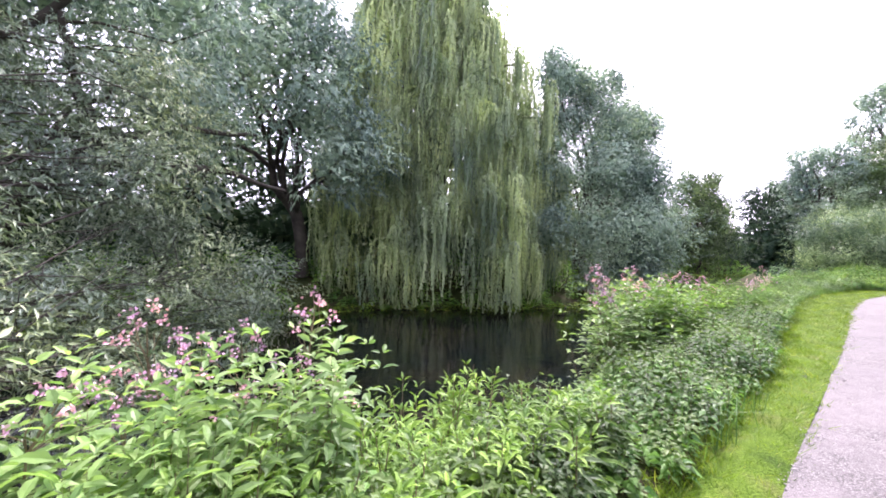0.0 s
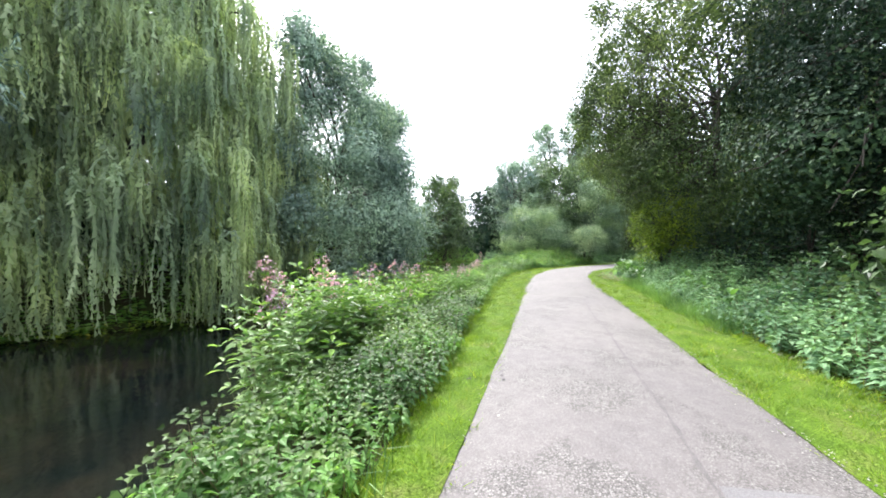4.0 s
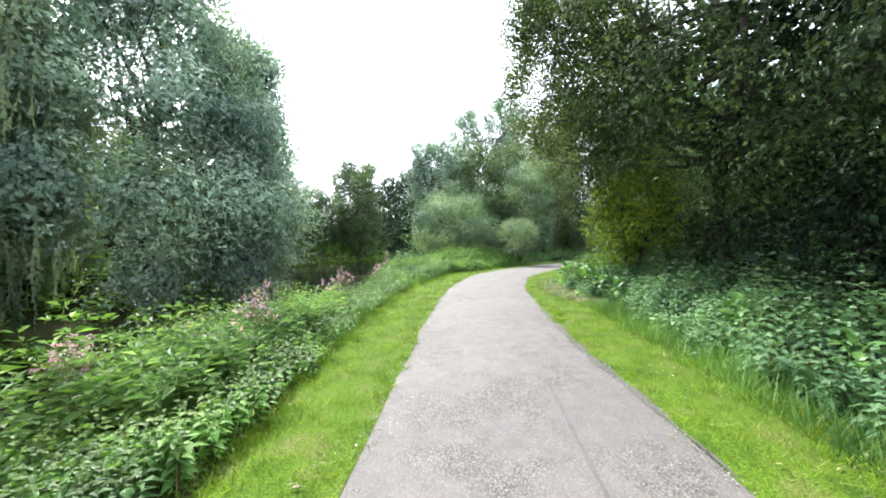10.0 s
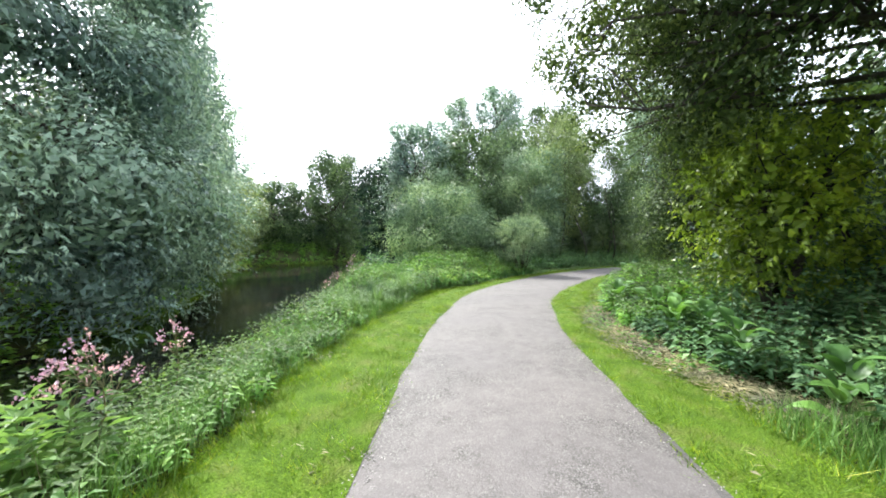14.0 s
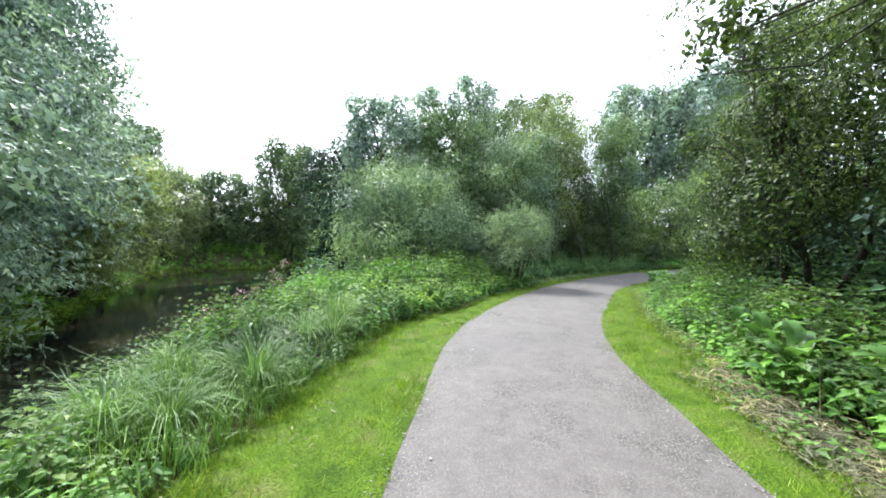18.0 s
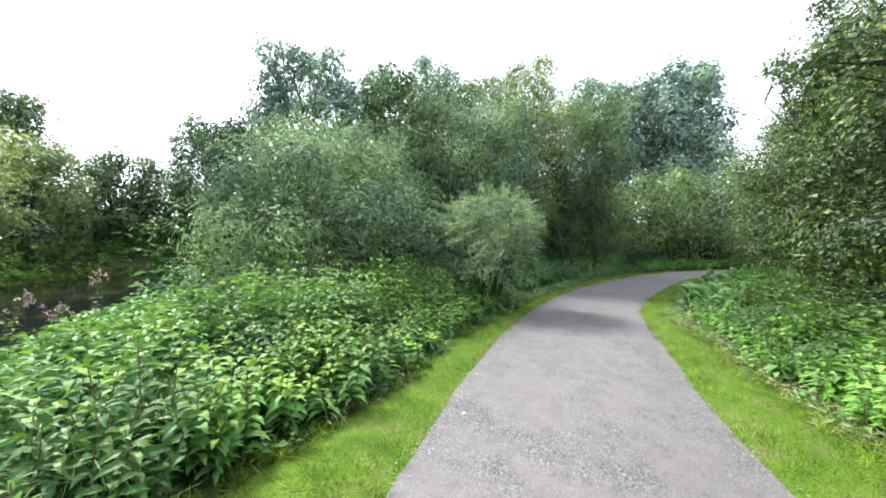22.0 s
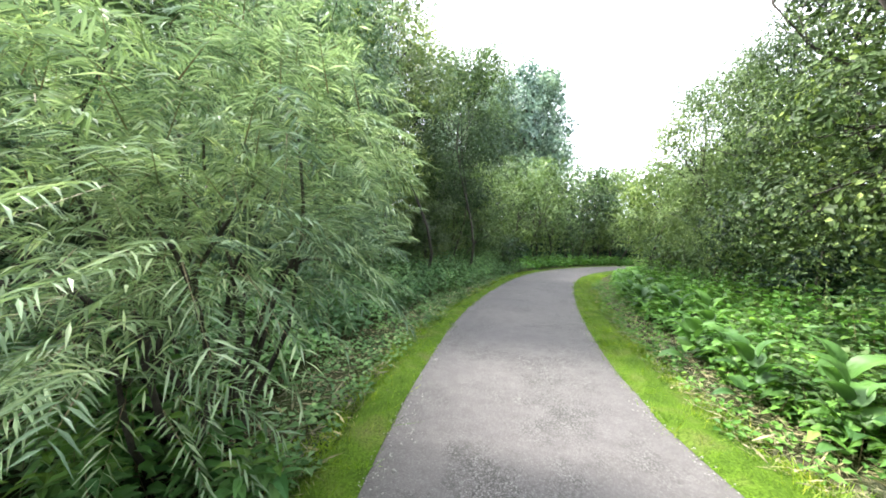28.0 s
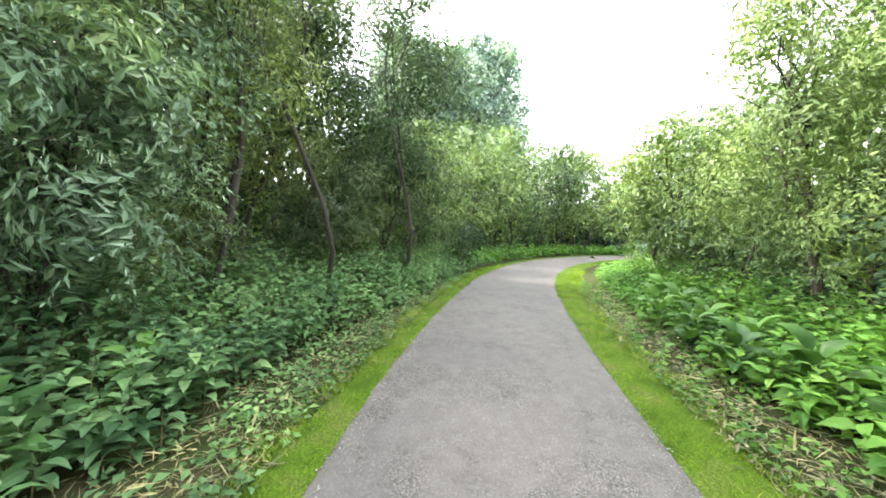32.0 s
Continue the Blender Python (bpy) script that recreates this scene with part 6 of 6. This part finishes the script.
def ribbon(name, points, wide, z, material, label, category):
    pts = np.array(points, float)
    d = unit(np.gradient(pts, axis=0))
    s = np.stack([-d[:, 1], d[:, 0]], 1)
    w = (wide * (1 + 0.5 * np.sin(np.arange(len(pts)) * 1.7)))[:, None] / 2
    jag = s * (np.sin(np.arange(len(pts)) * 2.3) * 0.003)[:, None]
    v = np.stack([np.c_[pts + jag - s * w, np.full(len(pts), z)], np.c_[pts + jag + s * w, np.full(len(pts), z)]], 1).reshape(-1, 3)
    k = np.arange(len(pts) - 1) * 2
    f = np.concatenate([np.stack([k, k + 2, k + 3], 1), np.stack([k, k + 3, k + 1], 1)])
    return tagged(mesh_object(name, v, f, material), label, category, kind="structure")


ribbon("path_joint", smooth_line([(5.0, 0.2), (6.5, 1.45), (7.05, 1.9), (7.75, 2.4), (8.45, 2.95), (10.3, 4.35), (11.0, 4.95), (12.1, 5.78), (13.2, 6.6)], 0.12), 0.03, 0.034, M_CRACK, "dark worn joint running along the path", "path joint")
gutter = (LINE[:, 0] > 11.6) & (LINE[:, 0] < 16.8)
ribbon("muddy_edge", (LINE - LEFT * (HR - 0.04)[:, None])[gutter], 0.12 * np.sin(np.linspace(0.1, 3.04, int(gutter.sum()))), 0.012, M_MUD, "dark damp silt along the edge of the path", "path edge")
seam = smooth_line([(4.2, -0.45), (5.0, 0.2), (6.5, 1.45), (7.07, 1.88)], 0.15)
rim = np.array([LINE[np.argmin(np.hypot(*(LINE - q).T))] - LEFT[np.argmin(np.hypot(*(LINE - q).T))] * 1.16 for q in seam])
pv = np.concatenate([np.c_[seam, np.full(len(seam), 0.0325)], np.c_[(seam + rim) / 2, np.full(len(seam), 0.026)], np.c_[rim, np.full(len(seam), 0.012)]])
pk = np.arange(len(seam) - 1)
pf = np.concatenate([np.concatenate([np.stack([pk + j, pk + j + len(seam), pk + j + len(seam) + 1], 1), np.stack([pk + j, pk + j + len(seam) + 1, pk + j + 1], 1)]) for j in (0, len(seam))])
tagged(mesh_object("path_patch", pv, pf, M_PATCH), "smooth grey tarmac patch let into the path", "path patch", kind="structure")
for n, (lx, ly, sz, a) in enumerate([(7.23, 3.8, 0.085, 20), (6.95, 3.95, 0.06, 130)]):
    v, f = leaves(np.array([[0, 0, 0.01]]), np.array([[1.0, 0.2, 0.05]]), sz, sz * 0.5, up=3.0, fine=True)
    ob = mesh_object("fallen_leaf", v, f, M_CRACK)
    ob.matrix_basis = pose(lx, ly, 0.025, 0, 0, a)
    tagged(ob, "brown fallen leaf lying on the path", "leaf", "fallen leaves")

# ---------------------------------------------------------------- woods far off
rng = np.random.default_rng(77)
n = 18000
ang = rng.uniform(0, 6.28, n)
rad = rng.uniform(85, 120, n)
x, y = 25 + np.cos(ang) * rad, 15 + np.sin(ang) * rad
top = 9.5 + 3.0 * np.sin(ang * 23) * np.sin(ang * 11 + 1) + 1.8 * np.sin(ang * 57)
z = top * rng.random(n) ** 0.8
v, f = leaves(np.c_[x, y, z], rng.normal(size=(n, 3)), rng.uniform(1.0, 2.0, n), rng.uniform(0.6, 1.1, n), up=0.1, rng=rng)
ang = rng.uniform(0, 6.28, 4000)
ring = np.stack([np.cos(ang), np.sin(ang), np.zeros(4000)], 1)
back = leaves(np.array([25.0, 15.0, 0.0]) + ring * 122 + np.array([0, 0, 5.0]) * rng.random((4000, 1)), rng.normal(size=(4000, 3)), 5.0, 4.0, up=0.0, rng=rng, face=-ring)
v, f = join([(v, f), back])
tagged(mesh_object("far_woods", v, f, M_SHADELEAF), "distant belt of dark green woodland", "woodland", kind="stuff")
